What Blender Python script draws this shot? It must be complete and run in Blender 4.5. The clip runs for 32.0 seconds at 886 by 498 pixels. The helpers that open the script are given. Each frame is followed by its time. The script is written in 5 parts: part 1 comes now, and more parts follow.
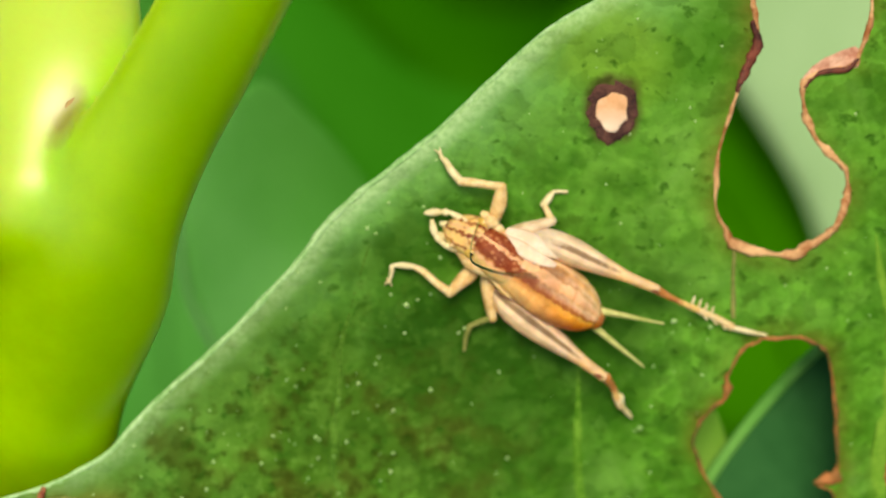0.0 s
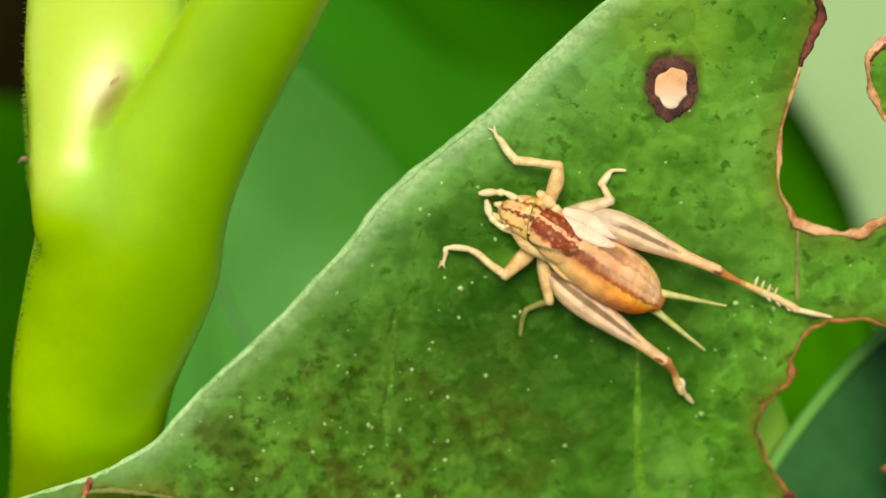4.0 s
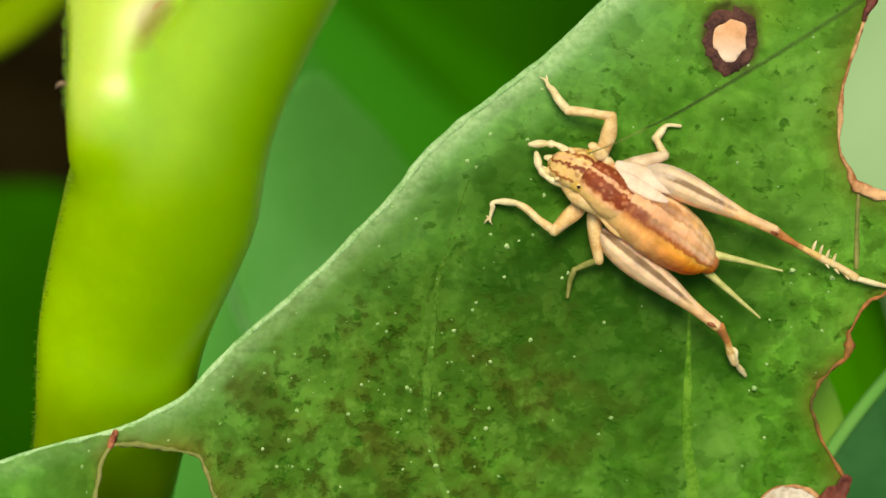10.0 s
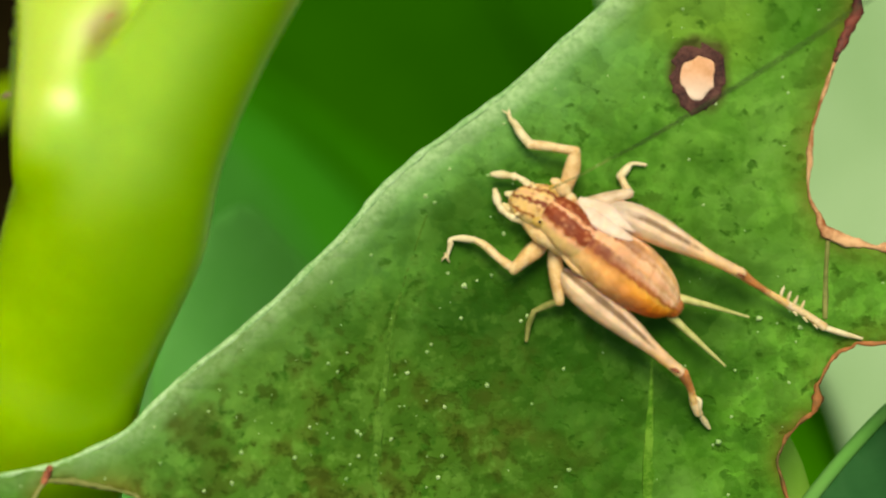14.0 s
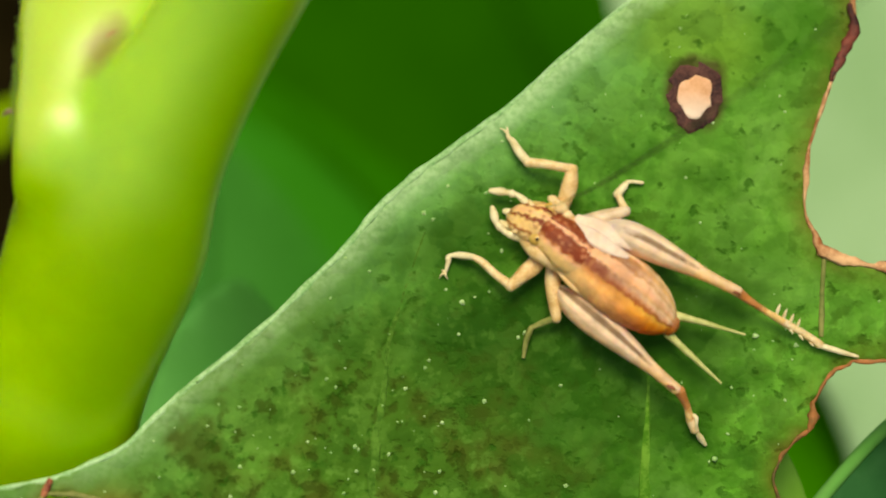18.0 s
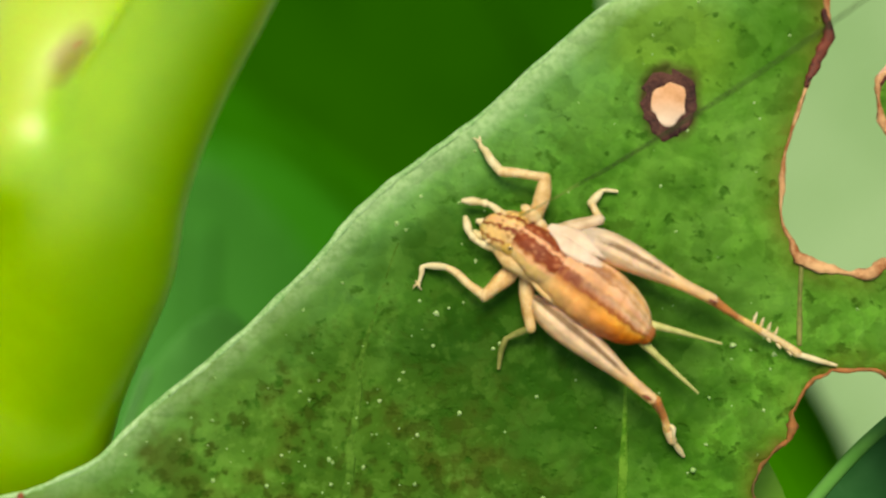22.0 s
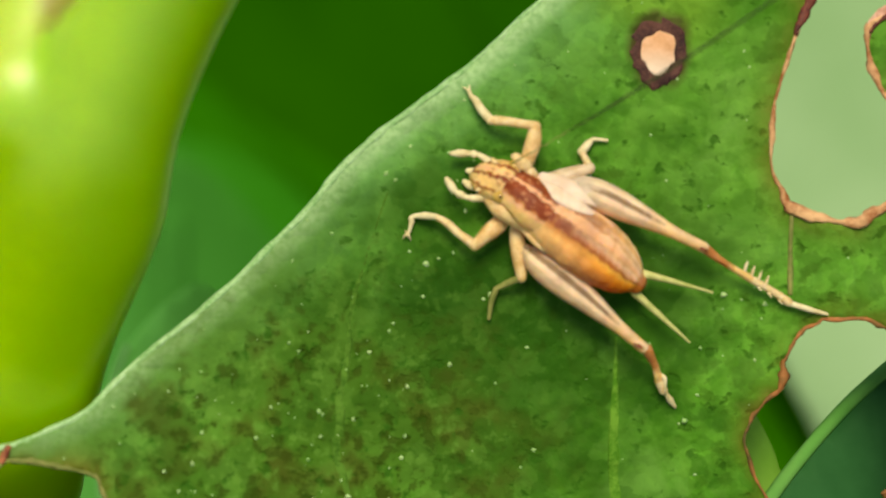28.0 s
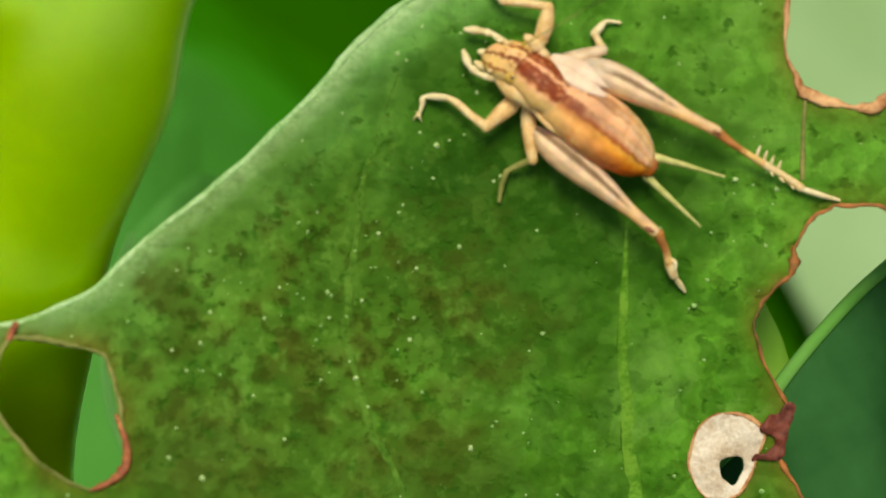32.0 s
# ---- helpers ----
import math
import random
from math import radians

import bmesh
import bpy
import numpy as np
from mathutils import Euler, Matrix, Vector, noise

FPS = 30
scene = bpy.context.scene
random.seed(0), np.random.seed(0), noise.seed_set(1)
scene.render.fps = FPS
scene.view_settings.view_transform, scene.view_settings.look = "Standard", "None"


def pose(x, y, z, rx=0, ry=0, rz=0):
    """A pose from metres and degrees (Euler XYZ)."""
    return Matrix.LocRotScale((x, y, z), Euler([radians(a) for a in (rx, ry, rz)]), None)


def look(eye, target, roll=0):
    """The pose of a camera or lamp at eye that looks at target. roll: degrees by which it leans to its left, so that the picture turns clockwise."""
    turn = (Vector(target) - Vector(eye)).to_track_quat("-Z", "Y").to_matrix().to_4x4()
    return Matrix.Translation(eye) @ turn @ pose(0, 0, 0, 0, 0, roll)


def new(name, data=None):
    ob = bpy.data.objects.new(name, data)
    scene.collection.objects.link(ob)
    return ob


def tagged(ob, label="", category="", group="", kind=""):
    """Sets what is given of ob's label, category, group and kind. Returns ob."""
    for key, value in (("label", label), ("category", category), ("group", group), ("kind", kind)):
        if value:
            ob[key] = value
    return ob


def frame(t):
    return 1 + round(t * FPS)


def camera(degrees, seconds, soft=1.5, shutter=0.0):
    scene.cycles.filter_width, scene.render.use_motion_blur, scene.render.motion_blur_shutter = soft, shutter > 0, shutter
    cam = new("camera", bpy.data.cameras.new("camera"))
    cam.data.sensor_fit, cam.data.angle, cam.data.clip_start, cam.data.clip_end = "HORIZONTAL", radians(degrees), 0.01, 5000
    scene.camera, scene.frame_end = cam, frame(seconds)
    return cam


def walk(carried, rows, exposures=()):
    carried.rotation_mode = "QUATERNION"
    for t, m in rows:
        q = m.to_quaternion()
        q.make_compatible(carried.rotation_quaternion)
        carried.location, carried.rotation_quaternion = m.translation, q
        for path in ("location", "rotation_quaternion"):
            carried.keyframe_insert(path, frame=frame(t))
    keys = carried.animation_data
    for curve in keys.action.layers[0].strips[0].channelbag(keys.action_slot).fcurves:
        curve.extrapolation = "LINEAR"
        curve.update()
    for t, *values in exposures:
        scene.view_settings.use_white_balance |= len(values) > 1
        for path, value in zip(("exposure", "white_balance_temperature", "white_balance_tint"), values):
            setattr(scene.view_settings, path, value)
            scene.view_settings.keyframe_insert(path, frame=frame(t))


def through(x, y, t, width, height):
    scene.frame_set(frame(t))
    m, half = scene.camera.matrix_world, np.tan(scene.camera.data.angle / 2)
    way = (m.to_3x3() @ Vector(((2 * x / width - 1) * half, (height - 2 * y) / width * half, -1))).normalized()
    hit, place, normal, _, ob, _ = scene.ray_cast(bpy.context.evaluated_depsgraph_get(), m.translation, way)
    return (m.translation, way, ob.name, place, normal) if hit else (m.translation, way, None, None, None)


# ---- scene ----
import mathutils

# Local space of the leaf: x to the leaf's tip side, y up the leaf, z out of its face, in millimetres
M = Matrix.Translation((0, 0, 0.40)) @ Matrix.Rotation(radians(45), 4, "X")
MM = 0.001

cam = camera(22, 32.0, soft=1.5)
cam.data.dof.use_dof = True
cam.data.dof.focus_distance = 0.0643
cam.data.dof.aperture_fstop = 54.0
PATH = [
    (0.0, 0.364, 6.076, 68.753, -4.778, -2.004, -0.653),
    (0.5, -0.028, 6.882, 67.292, -5.228, -3.532, -0.885),
    (1.0, 1.122, 7.504, 67.714, -5.976, -2.323, -0.808),
    (1.5, 1.008, 5.208, 67.462, -5.538, -1.344, -0.441),
    (2.0, 0.853, 5.489, 67.161, -5.261, -1.201, -0.291),
    (2.5, 1.310, 6.778, 67.560, -5.388, -1.385, -0.890),
    (3.0, 0.801, 5.859, 66.995, -5.115, -1.518, -0.566),
    (3.5, -0.278, 5.774, 66.969, -4.839, -1.537, -1.085),
    (6.0, -0.014, 2.369, 66.526, -2.627, -0.198, -0.704),
    (6.5, 0.074, 2.234, 66.361, -1.351, 0.004, -0.477),
    (7.0, 0.782, 0.791, 65.929, -1.694, 0.838, -0.073),
    (7.5, 0.592, 0.157, 65.866, -1.381, 0.675, -0.135),
    (8.0, 0.922, -0.588, 65.511, -0.281, 0.519, 0.005),
    (8.5, 0.754, 0.850, 65.743, -0.467, -0.129, -0.157),
    (9.0, -0.000, 0.000, 65.604, -0.000, 0.000, -0.000),
    (9.5, -0.861, 1.078, 65.626, -0.528, -0.585, -0.053),
    (10.0, -0.571, -1.620, 64.866, 0.155, -0.295, 0.410),
    (10.5, -0.337, -2.603, 64.652, 0.791, -0.256, 0.431),
    (11.0, -0.105, -2.165, 64.921, 1.028, -0.169, 0.341),
    (11.5, 0.062, -1.684, 65.130, 0.804, -0.484, 0.388),
    (12.0, -0.567, -2.669, 64.864, 1.387, -0.294, 0.401),
    (12.5, 0.696, -3.470, 64.699, 1.514, 1.185, 0.599),
    (13.0, -1.820, -7.663, 62.801, 4.756, -1.668, 1.481),
    (13.5, -0.791, -4.717, 63.603, 4.927, -1.498, 1.540),
    (14.0, -0.518, -6.671, 62.364, 5.770, -1.531, 1.690),
    (14.5, 0.078, -5.299, 63.149, 4.934, -2.079, 1.799),
    (16.5, 3.564, -9.129, 62.599, 7.676, 0.291, 2.256),
    (17.0, 2.598, -8.169, 62.817, 7.015, -0.460, 2.013),
    (17.5, 1.442, -9.207, 62.289, 7.822, -0.197, 1.989),
    (18.0, 0.282, -6.616, 62.827, 6.114, -0.863, 2.012),
    (18.5, 2.196, -10.118, 62.505, 8.663, 0.393, 2.037),
    (19.0, 1.780, -8.602, 62.197, 7.909, 0.071, 1.900),
    (19.5, 1.728, -7.804, 62.384, 7.074, -0.209, 1.849),
    (20.0, 2.205, -8.360, 62.325, 7.479, 0.466, 1.899),
    (20.5, 1.263, -8.866, 62.252, 7.974, -0.227, 1.906),
    (21.0, 1.632, -7.691, 62.473, 6.942, -0.302, 1.667),
    (21.5, 2.066, -7.409, 62.397, 6.772, 0.257, 1.764),
    (22.0, 1.907, -7.369, 62.272, 7.179, -0.018, 1.668),
    (22.5, 1.595, -6.523, 62.752, 6.450, -0.166, 1.226),
    (23.0, 0.915, -6.252, 62.915, 6.563, -0.299, 1.160),
    (23.5, 1.002, -5.823, 62.582, 5.403, -0.164, 1.125),
    (24.0, 0.568, -9.373, 61.525, 7.570, -0.185, 1.425),
    (24.5, 0.929, -8.130, 61.968, 7.295, -1.035, 1.229),
    (25.0, 2.152, -5.816, 62.527, 5.094, -0.613, 1.271),
    (25.5, 1.557, -6.543, 62.618, 5.617, -0.421, 1.088),
    (27.5, 0.564, -10.356, 61.772, 8.506, -0.926, 1.229),
    (28.0, 1.064, -9.585, 61.658, 8.014, -1.075, 1.307),
    (28.5, 0.007, -8.455, 62.308, 7.462, -2.037, 0.990),
    (29.0, 0.734, -8.661, 62.071, 7.085, -1.270, 1.370),
    (29.5, 0.193, -9.398, 62.028, 7.217, -0.755, 1.118),
    (30.0, 4.837, -6.861, 61.938, 4.533, 2.259, 2.318),
    (30.5, 3.396, -7.267, 61.287, 4.304, 1.168, 2.139),
    (31.0, 4.818, -6.876, 61.724, 3.671, 2.003, 2.313),
    (31.5, 1.684, -11.612, 60.779, 6.959, -1.175, 2.299),
    (32.0, 0.815, -10.746, 61.198, 6.149, -1.160, 1.876),
]
walk(cam, [(t, M @ pose(x * MM, y * MM, z * MM, rx, ry, rz)) for t, x, y, z, rx, ry, rz in PATH],
     [(0.0, 0.0, 8200, 5), (9.0, -0.04, 8200, 5), (19.0, -0.11, 8200, 5), (32.0, -0.15, 8200, 5)])

# ---- light ----
SUN_FROM = Vector((-0.06, -0.36, 0.92)).normalized()
world = bpy.data.worlds.new("sky")
scene.world = world
world.use_nodes = True
wn = world.node_tree
sky = wn.nodes.new("ShaderNodeTexSky")
sky.sky_type, sky.sun_disc = "NISHITA", False
sky.sun_elevation, sky.sun_rotation = math.asin(SUN_FROM.z), math.atan2(SUN_FROM.x, SUN_FROM.y)
wn.links.new(sky.outputs[0], wn.nodes["Background"].inputs[0])
wn.nodes["Background"].inputs[1].default_value = 0.13
sun_data = bpy.data.lights.new("sun", "SUN")
sun_data.energy, sun_data.angle, sun_data.color = 3.2, radians(26), (1.0, 0.955, 0.79)
sun = new("sun", sun_data)
sun.matrix_world = look(SUN_FROM * 3 + Vector((0, 0, 0.4)), (0, 0, 0.4))


# ---- materials ----
def node(nt, kind, **inputs):
    n = nt.nodes.new(kind)
    for k, v in inputs.items():
        n.inputs[k.replace("_", " ")].default_value = v
    return n


def mottled(name, dark, light, scale, rough=0.5, bump=0.0, fine=0.0, spec=0.4, through=None, sss=0.0, low=0.35, high=0.65,
            thin=0.0, coat=0.0, reach=0.0006):
    """A surface of two colours in patches of 1/scale metres, with fine grain, relief, and light that comes through."""
    m = bpy.data.materials.new(name)
    m.use_nodes = True
    nt = m.node_tree
    bsdf = nt.nodes["Principled BSDF"]
    co = nt.nodes.new("ShaderNodeTexCoord")
    n1 = node(nt, "ShaderNodeTexNoise", Scale=scale, Detail=5.0, Roughness=0.6)
    n2 = node(nt, "ShaderNodeTexNoise", Scale=scale * 7.3, Detail=3.0, Roughness=0.6)
    for n in (n1, n2):
        nt.links.new(co.outputs["Object"], n.inputs["Vector"])
    mixf = nt.nodes.new("ShaderNodeMath")
    mixf.operation = "MULTIPLY_ADD"
    mixf.inputs[1].default_value = fine
    nt.links.new(n2.outputs[0], mixf.inputs[0])
    nt.links.new(n1.outputs[0], mixf.inputs[2])
    ramp = nt.nodes.new("ShaderNodeValToRGB")
    ramp.color_ramp.elements[0].position, ramp.color_ramp.elements[1].position = low + fine / 2, high + fine / 2
    ramp.color_ramp.elements[0].color, ramp.color_ramp.elements[1].color = (*dark, 1), (*light, 1)
    nt.links.new(mixf.outputs[0], ramp.inputs[0])
    colour = ramp.outputs[0]
    height = mixf.outputs[0]
    nt.links.new(colour, bsdf.inputs["Base Color"])
    bsdf.inputs["Roughness"].default_value = rough
    bsdf.inputs["Specular IOR Level"].default_value = spec
    bsdf.inputs["Coat Weight"].default_value = coat
    bsdf.inputs["Coat Roughness"].default_value = 0.26
    if sss:
        bsdf.inputs["Subsurface Weight"].default_value = sss
        bsdf.inputs["Subsurface Radius"].default_value = (1.0, 0.7, 0.25)
        bsdf.inputs["Subsurface Scale"].default_value = reach
    if bump:
        bp = nt.nodes.new("ShaderNodeBump")
        bp.inputs["Strength"].default_value = 0.6
        bp.inputs["Distance"].default_value = bump
        nt.links.new(height, bp.inputs["Height"])
        nt.links.new(bp.outputs[0], bsdf.inputs["Normal"])
    if thin:
        tr = nt.nodes.new("ShaderNodeBsdfTranslucent")
        tr.inputs[0].default_value = (*through, 1)
        ms = nt.nodes.new("ShaderNodeMixShader")
        ms.inputs[0].default_value = thin
        nt.links.new(bsdf.outputs[0], ms.inputs[1])
        nt.links.new(tr.outputs[0], ms.inputs[2])
        nt.links.new(ms.outputs[0], nt.nodes["Material Output"].inputs["Surface"])
    return m


def leaf_material():
    """Green leaf skin: small cells, pale haze, painted shade round the cricket, and a stained, pitted area where it was
    fed on.
    """
    m = bpy.data.materials.new("leaf_green")
    m.use_nodes = True
    nt = m.node_tree
    bsdf = nt.nodes["Principled BSDF"]
    co = nt.nodes.new("ShaderNodeTexCoord").outputs["Object"]

    def tex(kind, **kw):
        n = node(nt, kind, **kw)
        nt.links.new(co, n.inputs["Vector"])
        return n

    def span(value, a, b, c=0.0, d=1.0):
        n = nt.nodes.new("ShaderNodeMapRange")
        for k, v in zip((1, 2, 3, 4), (a, b, c, d)):
            n.inputs[k].default_value = v
        nt.links.new(value, n.inputs[0])
        return n.outputs[0]

    def calc(op, a, b):
        n = nt.nodes.new("ShaderNodeMath")
        n.operation = op
        for k, v in ((0, a), (1, b)):
            if isinstance(v, (int, float)):
                n.inputs[k].default_value = v
            else:
                nt.links.new(v, n.inputs[k])
        return n.outputs[0]

    def mix(f, a, b):
        n = nt.nodes.new("ShaderNodeMix")
        n.data_type = "RGBA"
        for k, v in ((0, f), (6, a), (7, b)):
            if isinstance(v, tuple):
                n.inputs[k].default_value = (*v, 1)
            elif isinstance(v, (int, float)):
                n.inputs[k].default_value = v
            else:
                nt.links.new(v, n.inputs[k])
        return n.outputs[2]

    broad = tex("ShaderNodeTexNoise", Scale=260.0, Detail=4.0, Roughness=0.6).outputs[0]
    mid = tex("ShaderNodeTexNoise", Scale=900.0, Detail=3.0, Roughness=0.6).outputs[0]
    attr = nt.nodes.new("ShaderNodeAttribute")
    attr.attribute_name = "relief"
    rel = nt.nodes.new("ShaderNodeSeparateColor")
    nt.links.new(attr.outputs["Color"], rel.inputs[0])
    edge, ridge = rel.outputs[0], rel.outputs[1]
    patch = tex("ShaderNodeTexVoronoi", Scale=3600.0)
    psep = nt.nodes.new("ShaderNodeSeparateColor")
    nt.links.new(patch.outputs["Color"], psep.inputs[0])
    grain = tex("ShaderNodeTexNoise", Scale=6500.0, Detail=2.0).outputs[0]
    cells = tex("ShaderNodeTexVoronoi", Scale=2300.0, Randomness=1.0)
    tone = cells.outputs["Color"]
    sep = nt.nodes.new("ShaderNodeSeparateColor")
    nt.links.new(tone, sep.inputs[0])
    c = mix(span(broad, 0.36, 0.64), (0.068, 0.240, 0.013), (0.122, 0.388, 0.034))
    c = mix(calc("MULTIPLY", span(mid, 0.50, 0.66), 0.7), c, (0.135, 0.388, 0.034))
    c = mix(calc("MULTIPLY", span(mid, 0.45, 0.33), 0.75), c, (0.016, 0.112, 0.003))
    c = mix(calc("MULTIPLY", sep.outputs[0], 0.55), c, (0.135, 0.428, 0.043))
    c = mix(calc("MULTIPLY", psep.outputs[0], 0.5), c, (0.020, 0.128, 0.005))
    c = mix(calc("MULTIPLY", span(grain, 0.55, 0.7), 0.25), c, (0.153, 0.398, 0.047))
    c = mix(calc("MULTIPLY", calc("MULTIPLY", ridge, span(mid, 0.34, 0.56)), 0.85), c, (0.162, 0.428, 0.051))
    wide = tex("ShaderNodeTexNoise", Scale=330.0, Detail=6.0, Roughness=0.65, Distortion=0.6).outputs[0]
    c = mix(calc("MULTIPLY", span(wide, 0.53, 0.66), 0.55), c, (0.198, 0.449, 0.085))
    blot = tex("ShaderNodeTexNoise", Scale=620.0, Detail=5.0, Roughness=0.65, Distortion=0.8).outputs[0]
    c = mix(calc("MULTIPLY", span(blot, 0.50, 0.40), 0.32), c, (0.027, 0.153, 0.005))
    mp4 = nt.nodes.new("ShaderNodeMapping")
    mp4.vector_type = "TEXTURE"
    mp4.inputs["Location"].default_value = (0.0102, 0.0025, 0.0)
    mp4.inputs["Scale"].default_value = (0.0055, 0.0070, 0.02)
    nt.links.new(co, mp4.inputs[0])
    ln4 = nt.nodes.new("ShaderNodeVectorMath")
    ln4.operation = "LENGTH"
    nt.links.new(mp4.outputs[0], ln4.inputs[0])
    sallow = span(calc("ADD", ln4.outputs["Value"], calc("MULTIPLY", calc("SUBTRACT", wide, 0.5), 2.4)), 1.1, 0.45)
    c = mix(calc("MULTIPLY", calc("MULTIPLY", sallow, span(blot, 0.40, 0.62, 0.35, 1.0)), 0.55), c, (0.189, 0.439, 0.072))
    haze = calc("MULTIPLY", edge, span(mid, 0.30, 0.62, 0.5, 1.0))
    where = nt.nodes.new("ShaderNodeSeparateXYZ")
    nt.links.new(co, where.inputs[0])
    corner = span(where.outputs[0], -0.0092, -0.0060, 0.25, 1.0)
    haze = calc("MULTIPLY", haze, corner)
    c = mix(calc("MULTIPLY", haze, 0.88), c, (0.235, 0.50, 0.185))
    pale = calc("MULTIPLY", corner, calc("MULTIPLY", span(edge, 0.60, 0.90), span(grain, 0.32, 0.62, 0.45, 1.0)))
    c = mix(calc("MULTIPLY", pale, 0.9), c, (0.47, 0.72, 0.36))
    # yellowed tissue over the dead spot, a fold's shade painted beside it, brown patches, painted shade by the cricket
    for place, size, colour, much in (((0.0076, 0.0062, 0.0), (0.0021, 0.0016, 0.02), (0.19, 0.38, 0.025), 0.55), ((0.0108, 0.0068, 0.0), (0.0017, 0.0027, 0.02), (0.045, 0.19, 0.010), 0.75), ((-0.0041, -0.0098, 0.0), (0.0026, 0.0022, 0.02), (0.090, 0.072, 0.014), 0.8), ((0.0020, -0.0101, 0.0), (0.0024, 0.0012, 0.02), (0.080, 0.085, 0.015), 0.6), ((0.0024, -0.0024, 0.0), (0.0028, 0.0019, 0.02), (0.012, 0.050, 0.003), 0.8)):
        mq = nt.nodes.new("ShaderNodeMapping")
        mq.vector_type = "TEXTURE"
        mq.inputs["Location"].default_value, mq.inputs["Scale"].default_value = place, size
        nt.links.new(co, mq.inputs[0])
        lq = nt.nodes.new("ShaderNodeVectorMath")
        lq.operation = "LENGTH"
        nt.links.new(mq.outputs[0], lq.inputs[0])
        fq = span(calc("ADD", lq.outputs["Value"], calc("MULTIPLY", calc("SUBTRACT", wide, 0.5), 2.0)), 1.1, 0.4)
        c = mix(calc("MULTIPLY", fq, much), c, colour)
    # the fed-on area, an oval with a ragged border
    mp = nt.nodes.new("ShaderNodeMapping")
    mp.vector_type = "TEXTURE"
    mp.inputs["Location"].default_value = (-0.0020, -0.0064, 0.0)
    mp.inputs["Scale"].default_value = (0.0078, 0.0060, 0.02)
    nt.links.new(co, mp.inputs[0])
    ln = nt.nodes.new("ShaderNodeVectorMath")
    ln.operation = "LENGTH"
    nt.links.new(mp.outputs[0], ln.inputs[0])
    rag = calc("ADD", ln.outputs["Value"], calc("MULTIPLY", calc("SUBTRACT", broad, 0.5), 2.4))
    area = span(rag, 1.05, 0.35)
    # shade round the cricket, painted into the leaf's green
    mp2 = nt.nodes.new("ShaderNodeMapping")
    mp2.vector_type = "TEXTURE"
    mp2.inputs["Location"].default_value = (0.0032, -0.0032, 0.0)
    mp2.inputs["Scale"].default_value = (0.0082, 0.0056, 0.02)
    nt.links.new(co, mp2.inputs[0])
    ln2 = nt.nodes.new("ShaderNodeVectorMath")
    ln2.operation = "LENGTH"
    nt.links.new(mp2.outputs[0], ln2.inputs[0])
    cricket_shade = span(calc("ADD", ln2.outputs["Value"], calc("MULTIPLY", calc("SUBTRACT", broad, 0.5), 2.2)), 1.05, 0.45)
    # darker green over the lower part of the blade
    mp3 = nt.nodes.new("ShaderNodeMapping")
    mp3.vector_type = "TEXTURE"
    mp3.inputs["Location"].default_value = (0.001, -0.0125, 0.0)
    mp3.inputs["Scale"].default_value = (0.016, 0.0062, 0.02)
    nt.links.new(co, mp3.inputs[0])
    ln3 = nt.nodes.new("ShaderNodeVectorMath")
    ln3.operation = "LENGTH"
    nt.links.new(mp3.outputs[0], ln3.inputs[0])
    low = span(calc("ADD", ln3.outputs["Value"], calc("MULTIPLY", calc("SUBTRACT", broad, 0.5), 1.6)), 1.05, 0.4)
    c = mix(calc("MULTIPLY", low, 0.65), c, (0.025, 0.085, 0.006))
    cricket_shade = calc("MULTIPLY", cricket_shade, span(edge, 0.65, 0.2, 0.25, 1.0))
    c = mix(calc("MULTIPLY", cricket_shade, 0.84), c, (0.017, 0.086, 0.005))
    c = mix(calc("MULTIPLY", span(calc("MULTIPLY", rel.outputs[2], span(mid, 0.32, 0.6, 0.6, 1.15)), 0.36, 0.85), 0.92), c, (0.070, 0.030, 0.018))
    c = mix(calc("MULTIPLY", area, 0.55), c, (0.090, 0.212, 0.022))
    blotch = tex("ShaderNodeTexNoise", Scale=480.0, Detail=4.0, Roughness=0.6).outputs[0]
    c = mix(calc("MULTIPLY", area, span(blotch, 0.48, 0.60, 0.0, 0.75)), c, (0.075, 0.084, 0.011))
    # ragged plates of older, darker skin
    bend = nt.nodes.new("ShaderNodeVectorMath")
    bend.operation = "MULTIPLY_ADD"
    bend.inputs[1].default_value = (0.0011, 0.0011, 0.0)
    nt.links.new(tex("ShaderNodeTexNoise", Scale=1600.0, Detail=4.0, Roughness=0.65).outputs["Color"], bend.inputs[0])
    nt.links.new(co, bend.inputs[2])
    plate = node(nt, "ShaderNodeTexVoronoi", Scale=1250.0)
    nt.links.new(bend.outputs[0], plate.inputs["Vector"])
    pl = nt.nodes.new("ShaderNodeSeparateColor")
    nt.links.new(plate.outputs["Color"], pl.inputs[0])
    inner = span(edge, 0.75, 0.35)
    c = mix(calc("MULTIPLY", calc("MULTIPLY", span(pl.outputs[0], 0.58, 0.70), inner), 0.34), c, (0.026, 0.105, 0.008))
    c = mix(calc("MULTIPLY", calc("MULTIPLY", span(pl.outputs[1], 0.66, 0.80), inner), 0.14), c, (0.17, 0.40, 0.060))
    pit = tex("ShaderNodeTexNoise", Scale=1900.0, Detail=4.0, Roughness=0.66).outputs[0]
    holes = span(pit, 0.535, 0.61)
    dent = tex("ShaderNodeTexNoise", Scale=2100.0, Detail=3.0, Roughness=0.6).outputs[0]
    dent = calc("MULTIPLY", span(dent, 0.60, 0.68), span(edge, 0.7, 0.3))
    c = mix(calc("MULTIPLY", dent, 0.8), c, (0.028, 0.120, 0.008))
    few = calc("ADD", calc("MULTIPLY", area, 0.95), calc("MULTIPLY", span(broad, 0.44, 0.60), 0.42))
